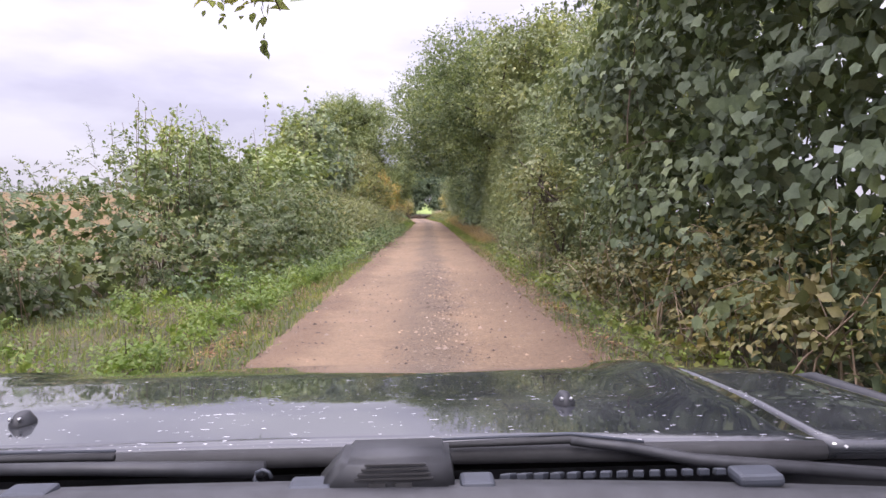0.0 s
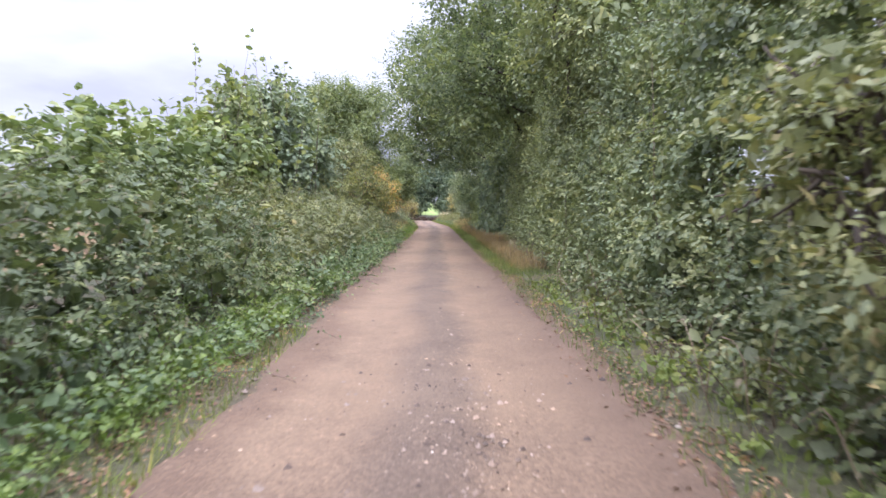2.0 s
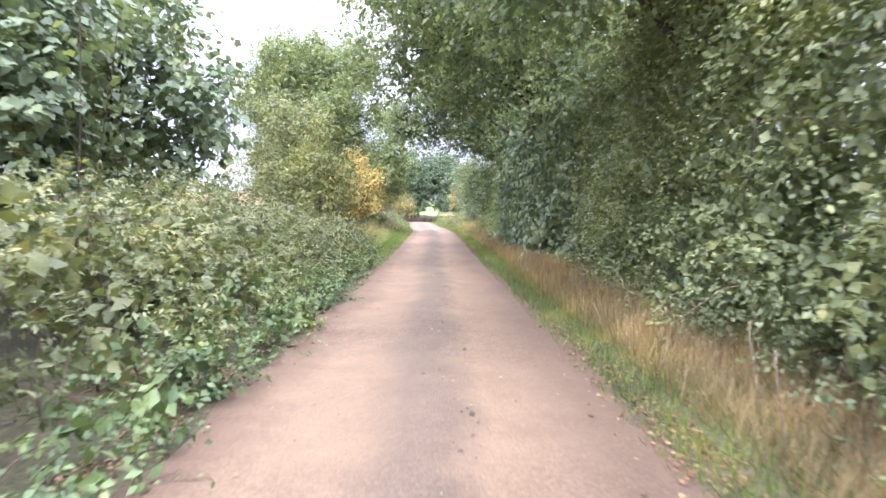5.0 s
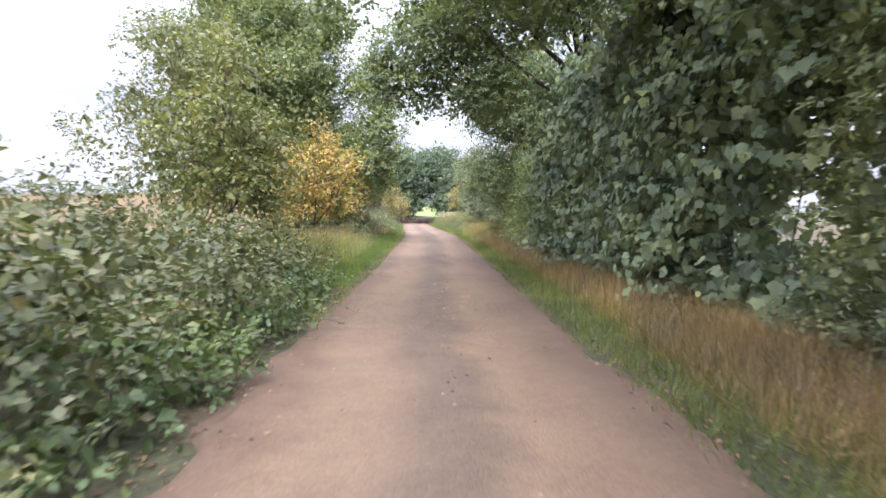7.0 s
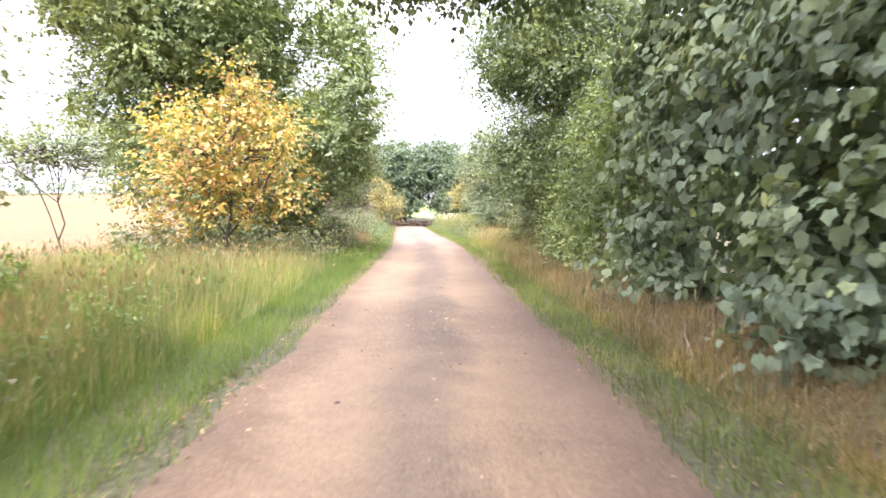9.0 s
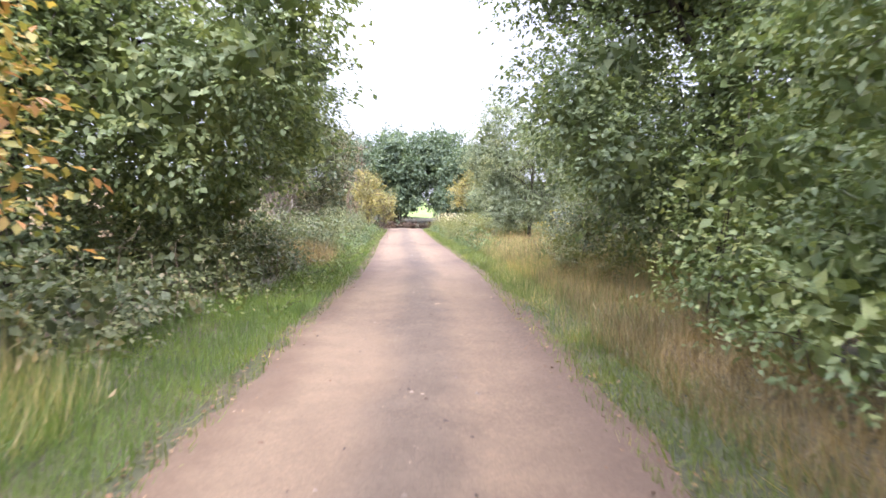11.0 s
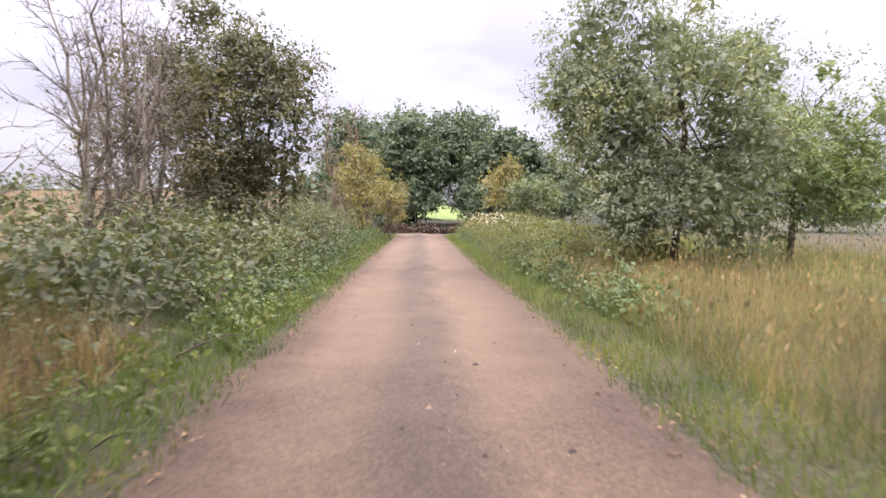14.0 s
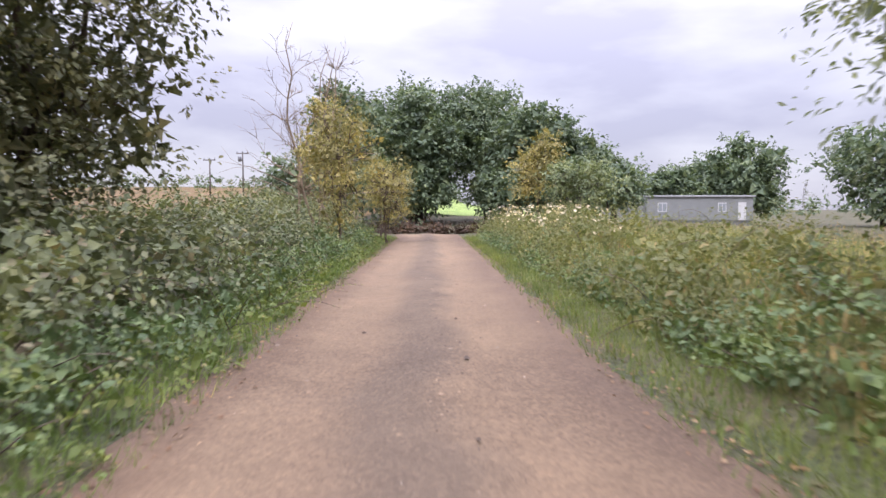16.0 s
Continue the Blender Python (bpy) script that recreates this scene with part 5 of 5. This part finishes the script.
for k, (x, y, h, r) in enumerate([(26.3, 154, 6.4, 3.6), (34.4, 152, 10.6, 5.8), (50.5, 150, 13.2, 8.6), (17.5, 162, 5.0, 4.2), (12.5, 160, 5.0, 3.6), (34, 168, 8.5, 6)]):
    z0 = float(land(x, y))
    tree("field_tree", "distant rounded green tree beyond the meadow", (x, y, z0), h, (x, y, z0 + h * 0.5, r, r, h * 0.5), 3200, 0.46, "diamond", "wood", 120 + k, 0.35, "darkbark", lobes_n=24, lobe=0.5, low_lobes=-0.9, group="trees beyond the meadow", limbs=3, inner=0.8, spread=2.4)


def earth_bank():
    """Low brown scrub where the lane bends out of sight."""
    rng = np.random.default_rng(77)
    lobes = [(x, 104.6 + 0.5 * math.sin(x * 2.0), 0.08, 0.6, 0.5, 0.24 + 0.06 * math.sin(x * 3.1)) for x in np.arange(-4.6, 2.6, 0.42)]
    bush("scrub_bank", "low brown leafless scrub across the lane's end", "", (-1.0, 104.6, 0.0), lobes, 2600, 0.12, "diamond", "deadbrown", rng, stems=14, arch=0, category="scrub")


earth_bank()


def far_hedges():
    """The line of hedges and woods along the horizon."""
    rng = np.random.default_rng(5)
    lobes = []
    for a, b, dist, h in ((-75, -6, 330, 6.0), (12, 80, 260, 5.0), (-8, 14, 440, 7.0)):
        for ang in np.arange(a, b, 0.9):
            d = dist * rng.uniform(0.93, 1.07)
            x, y = d * math.sin(radians(ang)), 60 + d * math.cos(radians(ang))
            r = rng.uniform(2.5, 4.5)
            hh = h * rng.uniform(0.5, 1.1)
            lobes.append((x, y, float(land(x, y)) + hh * 0.45, r * 1.4, r * 1.4, hh * 0.6))
    P, A, N, S = foliage(lobes, 14000, 1.5, rng, spread=1.2)
    ob = new("far_woods", leaves_mesh("far_woods", P, A, N, S, "diamond", (0, 0, 0)))
    ob.data.materials.append(M["wood"])
    tagged(ob, "distant dark line of hedges and woods", "woods", kind="stuff")


far_hedges()


# ---------------------------------------------------------------- far things: mobile home, poles
def box(bm, a, b, bevel=0.0):
    """An axis-aligned block between two corners."""
    r = bmesh.ops.create_cube(bm, size=1.0)
    v = r["verts"]
    for p in v:
        p.co = Vector([(a[k] + b[k]) / 2 + p.co[k] * (b[k] - a[k]) for k in range(3)])
    if bevel:
        bmesh.ops.bevel(bm, geom=list({e for p in v for e in p.link_edges}), offset=bevel, segments=2, affect="EDGES", profile=0.5)
    return v


def block(name, a, b, material, parent, bevel=0.0, label=""):
    bm = bmesh.new()
    box(bm, a, b, bevel)
    return part(name, bm, material, parent, label)


M["panel"] = plain_mat("grey_wall_panel", (0.20, 0.207, 0.205), 0.7, 0, 0.08, 1.5)
M["white"] = plain_mat("white_trim", (0.5, 0.5, 0.5), 0.6, 0, 0.06, 3.0)
M["felt"] = plain_mat("pale_roof_felt", (0.26, 0.265, 0.27), 0.85, 0, 0.1, 2.0)
M["glass"] = plain_mat("window_glass", (0.25, 0.27, 0.29), 0.12, 0, 0.05, 2.0)
M["pole"] = plain_mat("weathered_pole", (0.10, 0.085, 0.075), 0.9, 0, 0.25, 6.0)
M["iron"] = plain_mat("grey_iron", (0.16, 0.165, 0.17), 0.6, 0.4, 0.15, 8.0)


def mobile_home(x, y, length, depth, height):
    z = float(land(x, y))
    ob = root("mobile_home", (x, y, z), "long grey single-storey mobile home with pale flat roof", "mobile home")
    h = length / 2
    block("wall", (-h, 0, 0.35), (h, depth, height), M["panel"], ob, 0.03)
    block("roof", (-h - 0.2, -0.2, height), (h + 0.2, depth + 0.2, height + 0.22), M["felt"], ob, 0.05, "pale overhanging flat roof")
    block("skirt", (-h + 0.1, 0.08, -0.4), (h - 0.1, depth - 0.08, 0.35), M["iron"], ob)
    for wx, ww in ((-h * 0.70, 1.0), (h * 0.42, 0.9)):
        w = block("window", (wx - ww / 2, -0.03, 1.3), (wx + ww / 2, 0.0, 2.3), M["white"], ob, 0.0, "white-framed window")
        n = 2
        for k in range(n):
            a = wx - ww / 2 + 0.07 + k * (ww - 0.07) / n
            block("pane", (a, -0.05, 1.38), (a + (ww - 0.07) / n - 0.07, -0.034, 2.22), M["glass"], w)
    block("door", (h * 0.72, -0.04, 0.4), (h * 0.72 + 0.85, 0.0, 2.35), M["white"], ob, 0.0, "white door")


mobile_home(26.0, 143.0, 11.6, 3.4, 2.9)


def shed(x, y):
    z = float(land(x, y))
    ob = root("shed", (x, y, z), "small pale gabled shed beyond the meadow", "shed")
    block("wall", (-2.2, 0, -0.3), (2.2, 2.6, 2.1), M["panel"], ob)
    bm = bmesh.new()
    for s in (-1, 1):
        v = [bm.verts.new(p) for p in ((0, -0.2, 2.85), (s * 2.5, -0.2, 2.0), (s * 2.5, 2.8, 2.0), (0, 2.8, 2.85), (0, -0.2, 2.95), (s * 2.5, -0.2, 2.1), (s * 2.5, 2.8, 2.1), (0, 2.8, 2.95))]
        for f in ((0, 1, 2, 3), (4, 5, 6, 7), (0, 1, 5, 4), (1, 2, 6, 5), (2, 3, 7, 6)):
            bm.faces.new([v[k] for k in f])
    part("roof", bm, M["felt"], ob, "pale pitched roof")
    bm = bmesh.new()
    a = [bm.verts.new(p) for p in ((-2.2, 0.02, 2.1), (2.2, 0.02, 2.1), (0, 0.02, 2.84))]
    b = [bm.verts.new(p) for p in ((-2.2, 0.1, 2.1), (2.2, 0.1, 2.1), (0, 0.1, 2.84))]
    bm.faces.new(a), bm.faces.new(b)
    for k in range(3):
        bm.faces.new((a[k], a[(k + 1) % 3], b[(k + 1) % 3], b[k]))
    part("gable", bm, M["panel"], ob)


shed(16.5, 139.0)


def power_pole(x, y, height, transformer):
    z = float(land(x, y))
    ob = root("utility_pole", (x, y, z), "wooden utility pole with crossarm" + (" and transformer" if transformer else "") + " in the field", "utility pole", "poles across the field")
    v, t = tube([(0, 0, -0.3), (0.02, 0, height * 0.5), (0, 0, height)], (0.16, 0.14, 0.11), 8)
    hang("post", tri_mesh("post", v, t), M["pole"], ob, smooth=True)
    block("crossarm", (-1.15, -0.16, height - 0.45), (1.15, -0.04, height - 0.28), M["pole"], ob, 0.01)
    for k in (-1.0, 0.0, 1.0):
        v, t = tube([(k, -0.1, height - 0.28), (k, -0.1, height - 0.15), (k, -0.1, height + 0.05)], (0.05, 0.08, 0.03), 8)
        hang("insulator", tri_mesh("insulator", v, t), M["iron"], ob)
    if transformer:
        v, t = tube([(-0.45, -0.3, height - 1.9), (-0.45, -0.3, height - 1.85), (-0.45, -0.3, height - 1.0), (-0.45, -0.3, height - 0.95)], (0.1, 0.34, 0.34, 0.1), 10)
        hang("transformer", tri_mesh("transformer", v, t), M["iron"], ob, "grey transformer can")
        block("bracket", (-0.5, -0.2, height - 1.6), (0.1, -0.1, height - 1.45), M["iron"], ob)


power_pole(-46.6, 190.0, 7.0, False)
power_pole(-40.4, 190.0, 8.2, True)

# ---------------------------------------------------------------- bough over the start of the lane
tree("ash_tree", "hedgerow tree whose bough hangs over the lane", (-6.4, 0.4, 0.1), 6.4, (-6.2, 0.4, 4.6, 1.6, 1.6, 1.7), 5000, 0.085, "ovate", "hazel", 140, 0.14, lobes_n=10, limbs=4,
     extra=[(-3.4, 3.6, 4.1, 0.6, 0.8, 0.45), (-2.2, 4.7, 3.5, 0.42, 0.45, 0.28), (-1.5, 5.0, 3.05, 0.30, 0.28, 0.22), (-1.3, 5.0, 2.85, 0.26, 0.26, 0.18)])

# ---------------------------------------------------------------- loose dead stems on the verges
DR = np.random.default_rng(91)


def dead_stems(name, label, y0, y1, x0, x1, n, height, mat="stem"):
    """Bleached stalks, arching and fallen, each one a part."""
    yc, xc = (y0 + y1) / 2, (x0 + x1) / 2
    ob = root(name, (xc, yc, 0.03), label, "dead stems")
    o = np.array((xc, yc, 0.03))
    for _ in range(n):
        a = np.array((DR.uniform(x0, x1), DR.uniform(y0, y1), 0.02))
        e = a + np.array((DR.normal() * 0.25, DR.normal() * 0.45, abs(DR.normal()) * height * 0.6 + 0.08))
        p = bend(a, e, DR, 0.08, 6, height * 0.35)
        hang("stem", tri_mesh("stem", *tube(p - o, np.linspace(0.006, 0.003, 6), 4)), M[mat], ob)


dead_stems("dead_stems", "bleached dead bramble stems beside the sycamore", 3.5, 8.0, 1.85, 2.6, 34, 0.8)
dead_stems("dead_stems", "bleached broken stalks at the hedge's foot", 10.0, 20.0, 1.8, 2.4, 26, 0.6)
dead_stems("dead_stems", "dry broken stalks at the hedge's foot", 22.0, 36.0, 2.0, 2.7, 40, 0.6)
dead_stems("dead_stems", "dry broken stalks below the sycamore leaves", 38.0, 51.0, 2.2, 2.9, 44, 0.6)
dead_stems("dead_stems", "pale arching dead stems in the brambles", 6.0, 16.0, -4.6, -3.2, 26, 1.6)
dead_stems("dead_stems", "pale arching dead stems in the brambles", 56.0, 68.0, -4.4, -2.6, 46, 1.0)

# ---------------------------------------------------------------- flowers and seed heads
def flower_heads(name, label, lobes, n, size, mat, seed):
    rng = np.random.default_rng(seed)
    P, d = on_lobes(lobes, n, rng, 0.98, 1.12)
    ok = d[:, 2] > 0.1
    P, d = P[ok], d[ok]
    k = len(P)
    ob = new(name, leaves_mesh(name, P, unit(rng.normal(size=(k, 3))), unit(d + np.array([0, 0, 0.6])), size * rng.uniform(0.5, 1.2, k), "round", (0, 0, 0)))
    ob.data.materials.append(M[mat])
    tagged(ob, label, "flowers", kind="stuff")


flower_heads("seed_heads", "pale fluffy seed heads above the nettles", [(float(centre(y)) + 2.4 + 0.4 * (i % 3), y, 0.75, 0.7, 0.9, 0.55) for i, y in enumerate(range(84, 99, 1))], 900, 0.07, "flower", 95)
flower_heads("yellow_flowers", "yellow flowers on the bramble bush", [(4.3, 67.0, 1.0, 0.8, 1.2, 0.6), (4.2, 68.6, 0.9, 0.7, 0.9, 0.6)], 260, 0.06, "goldflower", 96)


# ---------------------------------------------------------------- the car at the start of the lane
def paint_mat():
    m, nt, bsdf, out = node_mat("black_car_paint")
    pos = world_pos(nt)
    mp = nt.nodes.new("ShaderNodeMapping")
    mp.inputs["Scale"].default_value = (0.55, 1.6, 1.0)
    nt.links.new(pos, mp.inputs[0])
    spot = add_noise(nt, 120, 2, mp.outputs[0])
    film = add_noise(nt, 5, 5, pos)
    dust = add_ramp(nt, film, [(0.35, (0.016, 0.018, 0.021)), (0.7, (0.040, 0.042, 0.046))])
    fleck = add_ramp(nt, spot, [(0.68, (0, 0, 0)), (0.72, (1, 1, 1))])
    col = add_mix(nt, dust, (0.45, 0.45, 0.46), fleck)
    nt.links.new(col, bsdf.inputs["Base Color"])
    r = add_ramp(nt, film, [(0.3, (0.02,) * 3), (0.75, (0.07,) * 3)])
    r2 = add_mix(nt, r, (0.7, 0.7, 0.7), fleck)
    nt.links.new(r2, bsdf.inputs["Roughness"])
    bsdf.inputs["Coat Weight"].default_value = 0.6
    bsdf.inputs["Coat Roughness"].default_value = 0.02
    return m


M["paint"] = paint_mat()
M["plastic"] = plain_mat("grey_black_plastic", (0.024, 0.025, 0.028), 0.55, 0, 0.3, 40, 0.2)
M["plastic_light"] = plain_mat("faded_grey_plastic", (0.034, 0.039, 0.05), 0.6, 0, 0.2, 40, 0.2)
M["rubber"] = plain_mat("black_rubber", (0.02, 0.02, 0.021), 0.75, 0, 0.25, 60, 0.2)
M["trim"] = plain_mat("dull_grey_trim", (0.16, 0.16, 0.165), 0.5, 0, 0.15, 20)
M["alloy"] = plain_mat("grey_alloy", (0.45, 0.45, 0.46), 0.35, 0.9, 0.1, 20)


def car(x, y, roll):
    """The front of the car at the start of the lane. Its own axes: x across, y ahead of the eye, z above the ground."""
    ob = root("car", (x, y, 0.03), "black car with dusty bonnet, wipers and grey cowl", "car")
    ob.rotation_euler = (0, radians(roll), 0)

    def height(d, u):
        """The skin of the bonnet and wings; u: metres from the middle."""
        z = np.interp(d, [0.68, 0.86, 1.1, 1.3, 1.45, 1.62, 1.74, 1.82], [0.915, 0.911, 0.890, 0.850, 0.820, 0.78, 0.72, 0.64])
        a = abs(u)
        crease = 0.016 * math.exp(-((a - 0.60) / 0.045) ** 2) * float(smooth(0.70, 1.15, d))
        return z + 0.012 - (0.012 + 0.075 * float(smooth(1.15, 1.75, d))) * (a / 0.9) ** 2 + crease - 0.3 * max(0.0, a - 0.82) ** 1.5 * 3.0

    def skin(name, u0, u1, nu, label=""):
        bm = bmesh.new()
        ds = [0.68 + 1.14 * k / 28 for k in range(29)]
        us = [u0 + (u1 - u0) * k / nu for k in range(nu + 1)]
        g = [[bm.verts.new((u, d, height(d, u))) for u in us] for d in ds]
        lo = [[bm.verts.new((u, d, height(d, u) - 0.02)) for u in us] for d in ds]
        for i in range(28):
            for j in range(nu):
                bm.faces.new((g[i][j], g[i][j + 1], g[i + 1][j + 1], g[i + 1][j]))
                bm.faces.new((lo[i][j], lo[i + 1][j], lo[i + 1][j + 1], lo[i][j + 1]))
        for i in range(28):
            bm.faces.new((g[i][0], g[i + 1][0], lo[i + 1][0], lo[i][0]))
            bm.faces.new((g[i][nu], lo[i][nu], lo[i + 1][nu], g[i + 1][nu]))
        for j in range(nu):
            bm.faces.new((g[0][j], lo[0][j], lo[0][j + 1], g[0][j + 1]))
            bm.faces.new((g[28][j], g[28][j + 1], lo[28][j + 1], lo[28][j]))
        return part(name, bm, M["paint"], ob, label, True)

    bonnet = skin("bonnet", -0.645, 0.645, 44, "glossy black bonnet flecked with dust")
    # dark strip added over the rear rim to hide its bright sky reflection
    rear = [(u, 0.676, height(0.68, u) - 0.008) for u in np.linspace(-0.645, 0.645, 13)]
    hang("rear_rim_cover", tri_mesh("rear_rim_cover", *tube(rear, [0.011] * 13, 8)), M["rubber"], bonnet, "dark strip added over the bonnet's bright rear rim", True)
    block("gutter", (-0.88, 0.52, 0.76), (0.88, 0.70, 0.852), M["plastic"], ob, 0.01)
    for s in (-1, 1):
        skin("wing", s * 0.652, s * 0.90, 12)
        bm = bmesh.new()
        box(bm, (min(s * 0.86, s * 0.90), 0.66, 0.36), (max(s * 0.86, s * 0.90), 0.98, 0.80), 0.02)
        part("side_panel", bm, M["paint"], ob)
        # raised strip along the wing's edge; right one darkened in colour against sky reflection
        v, t = tube([(s * 0.895, 0.70, height(0.70, 0.895) + 0.004), (s * 0.897, 1.1, height(1.1, 0.897) + 0.004), (s * 0.89, 1.55, height(1.55, 0.89) + 0.002)], (0.012, 0.012, 0.008), 6)
        hang("trim_strip", tri_mesh("trim_strip", v, t), M["trim" if s < 0 else "plastic"], ob, "dull trim strip along the wing", True)
        # washer nozzle
        nx, ny = (0.392, 0.84) if s > 0 else (-0.305, 0.80)
        nz = height(ny, nx)
        bm = bmesh.new()
        bmesh.ops.create_uvsphere(bm, u_segments=14, v_segments=9, radius=1.0)
        for p in bm.verts:
            p.co = Vector((nx + p.co.x * (0.015 if p.co.z < 0.25 else 0.011), ny + p.co.y * 0.018, nz + min(max(p.co.z, -0.2), 0.85) * 0.019))
        nozzle = part("washer_nozzle", bm, M["plastic"], bonnet, "black plastic washer nozzle", True)
        for k in (-1, 1):
            v, t = tube([(nx + k * 0.007, ny - 0.014, nz + 0.011), (nx + k * 0.005, ny - 0.018, nz + 0.011)], (0.0022, 0.0022), 6)
            hang("jet", tri_mesh("jet", v, t), M["alloy"], nozzle)
        # wheel
        wheel = hang("wheel", tri_mesh("wheel", *tube([(s * 0.70, 1.32, 0.34), (s * 0.72, 1.32, 0.34), (s * 0.86, 1.32, 0.34), (s * 0.88, 1.32, 0.34)], (0.33, 0.37, 0.37, 0.33), 28)), M["rubber"], ob, "black tyre", True)
        hang("rim", tri_mesh("rim", *tube([(s * 0.80, 1.32, 0.34), (s * 0.885, 1.32, 0.34), (s * 0.89, 1.32, 0.34)], (0.24, 0.24, 0.2), 20)), M["alloy"], wheel)
    block("front_panel", (-0.86, 1.70, 0.38), (0.86, 1.80, 0.66), M["plastic"], ob, 0.03)
    block("bumper", (-0.88, 1.72, 0.30), (0.88, 1.92, 0.46), M["paint"], ob, 0.04)
    for s in (-1, 1):
        block("inner_wing", (min(s * 0.66, s * 0.86), 0.44, 0.40), (max(s * 0.66, s * 0.86), 0.70, 0.862), M["plastic"], ob, 0.01)
    block("plenum_panel", (-0.80, 0.715, 0.60), (0.80, 0.735, 0.884), M["plastic"], ob)
    block("bulkhead", (-0.84, 0.60, 0.30), (0.84, 0.66, 0.88), M["plastic"], ob, 0.01)
    # cowl below the windscreen: a dished panel with a row of slots and a raised rear lip
    bm = bmesh.new()
    us = [-0.82 + 1.64 * k / 40 for k in range(41)]
    prof = [(0.690, 0.880), (0.655, 0.885), (0.630, 0.912), (0.560, 0.940), (0.545, 0.950), (0.515, 0.955), (0.505, 0.945), (0.505, 0.88)]
    rows = [[bm.verts.new((u, d + 0.03 * (u / 0.8) ** 2 * -1.0, z - 0.02 * (u / 0.8) ** 2)) for u in us] for d, z in prof]
    for i in range(len(prof) - 1):
        for j in range(40):
            bm.faces.new((rows[i][j], rows[i + 1][j], rows[i + 1][j + 1], rows[i][j + 1]))
    cowl = part("cowl_panel", bm, M["plastic"], ob, "dark grey plastic cowl below the windscreen", True)
    for u0, n in ((0.285, 17), (-0.36, 5)):
        for k in range(n):
            u = u0 + k * 0.0158
            zz, dd = 0.9265, 0.594
            bm = bmesh.new()
            vs = box(bm, (u - 0.0052, dd - 0.015, zz - 0.003), (u + 0.0052, dd + 0.015, zz + 0.004), 0.0015)
            for p in bm.verts:
                p.co.z += (dd - p.co.y) * 0.40
                p.co.x += (p.co.y - dd) * 0.35
            part("slot", bm, M["plastic_light"], cowl)
    for u, w in ((0.108, 0.019), (0.25, 0.015), (0.493, 0.02), (-0.13, 0.02)):
        bm = bmesh.new()
        box(bm, (u - w, 0.518, 0.944), (u + w, 0.545, 0.955), 0.004)
        part("clip", bm, M["plastic_light"], cowl, "faded blue-grey plastic clip")
    block("screen_seal", (-0.82, 0.44, 0.88), (0.82, 0.503, 0.940), M["rubber"], ob, 0.01, "black rubber seal")
    # sensor housing: a low ribbed wedge
    bm = bmesh.new()
    vs = box(bm, (0.108, 0.520, 0.946), (0.232, 0.565, 0.980))
    for p in vs:
        if p.co.z > 0.97:
            p.co.x = 0.1785 + (p.co.x - 0.1785) * (0.58 if p.co.x < 0.1785 else 0.88)
        if p.co.y < 0.53:
            p.co.z -= 0.004
    bmesh.ops.bevel(bm, geom=bm.edges[:], offset=0.005, segments=2, affect="EDGES")
    house = part("sensor_housing", bm, M["plastic"], ob, "black ribbed plastic housing", True)
    for k in range(4):
        bm = bmesh.new()
        box(bm, (0.146 + 0.003 * k, 0.5175, 0.960 + 0.004 * k), (0.212 - 0.002 * k, 0.5198, 0.9615 + 0.004 * k))
        part("rib", bm, M["rubber"], house)
    for a in (0.158, 0.180):
        block("port", (a, 0.5175, 0.951), (a + 0.014, 0.5200, 0.9565), M["rubber"], house)
    # wipers: arm, blade and rubber lip
    for arm, lip in (([(0.74, 0.645, 0.892), (0.493, 0.655, 0.914), (0.42, 0.66, 0.928), (0.36, 0.661, 0.936)], [(0.44, 0.660, 0.927), (0.36, 0.662, 0.937), (0.21, 0.662, 0.934)]),
                     ([(0.05, 0.60, 0.938), (-0.12, 0.603, 0.942), (-0.30, 0.61, 0.942)], [(-0.10, 0.615, 0.948), (-0.35, 0.625, 0.946), (-0.62, 0.62, 0.938)])):
        w = hang("wiper", tri_mesh("wiper", *tube(arm, np.linspace(0.008, 0.005, len(arm)), 6)), M["plastic"], ob, "black wiper arm", True)
        lip = np.array(lip)
        hang("blade", tri_mesh("blade", *tube(lip, (0.004, 0.0045, 0.003), 6)), M["rubber"], w)
        hang("spine", tri_mesh("spine", *tube(lip + np.array([0, 0.003, 0.005]), (0.0016, 0.002, 0.0016), 5)), M["plastic_light"], w)
    v, t = tube([(0.055 + 0.008 * math.cos(k * 0.8), 0.575, 0.940 + 0.008 * math.sin(k * 0.8)) for k in range(8)], [0.0018] * 8, 6)
    hang("hose_loop", tri_mesh("hose_loop", v, t), M["plastic_light"], ob)


car(-0.30, 0.091, -0.9)
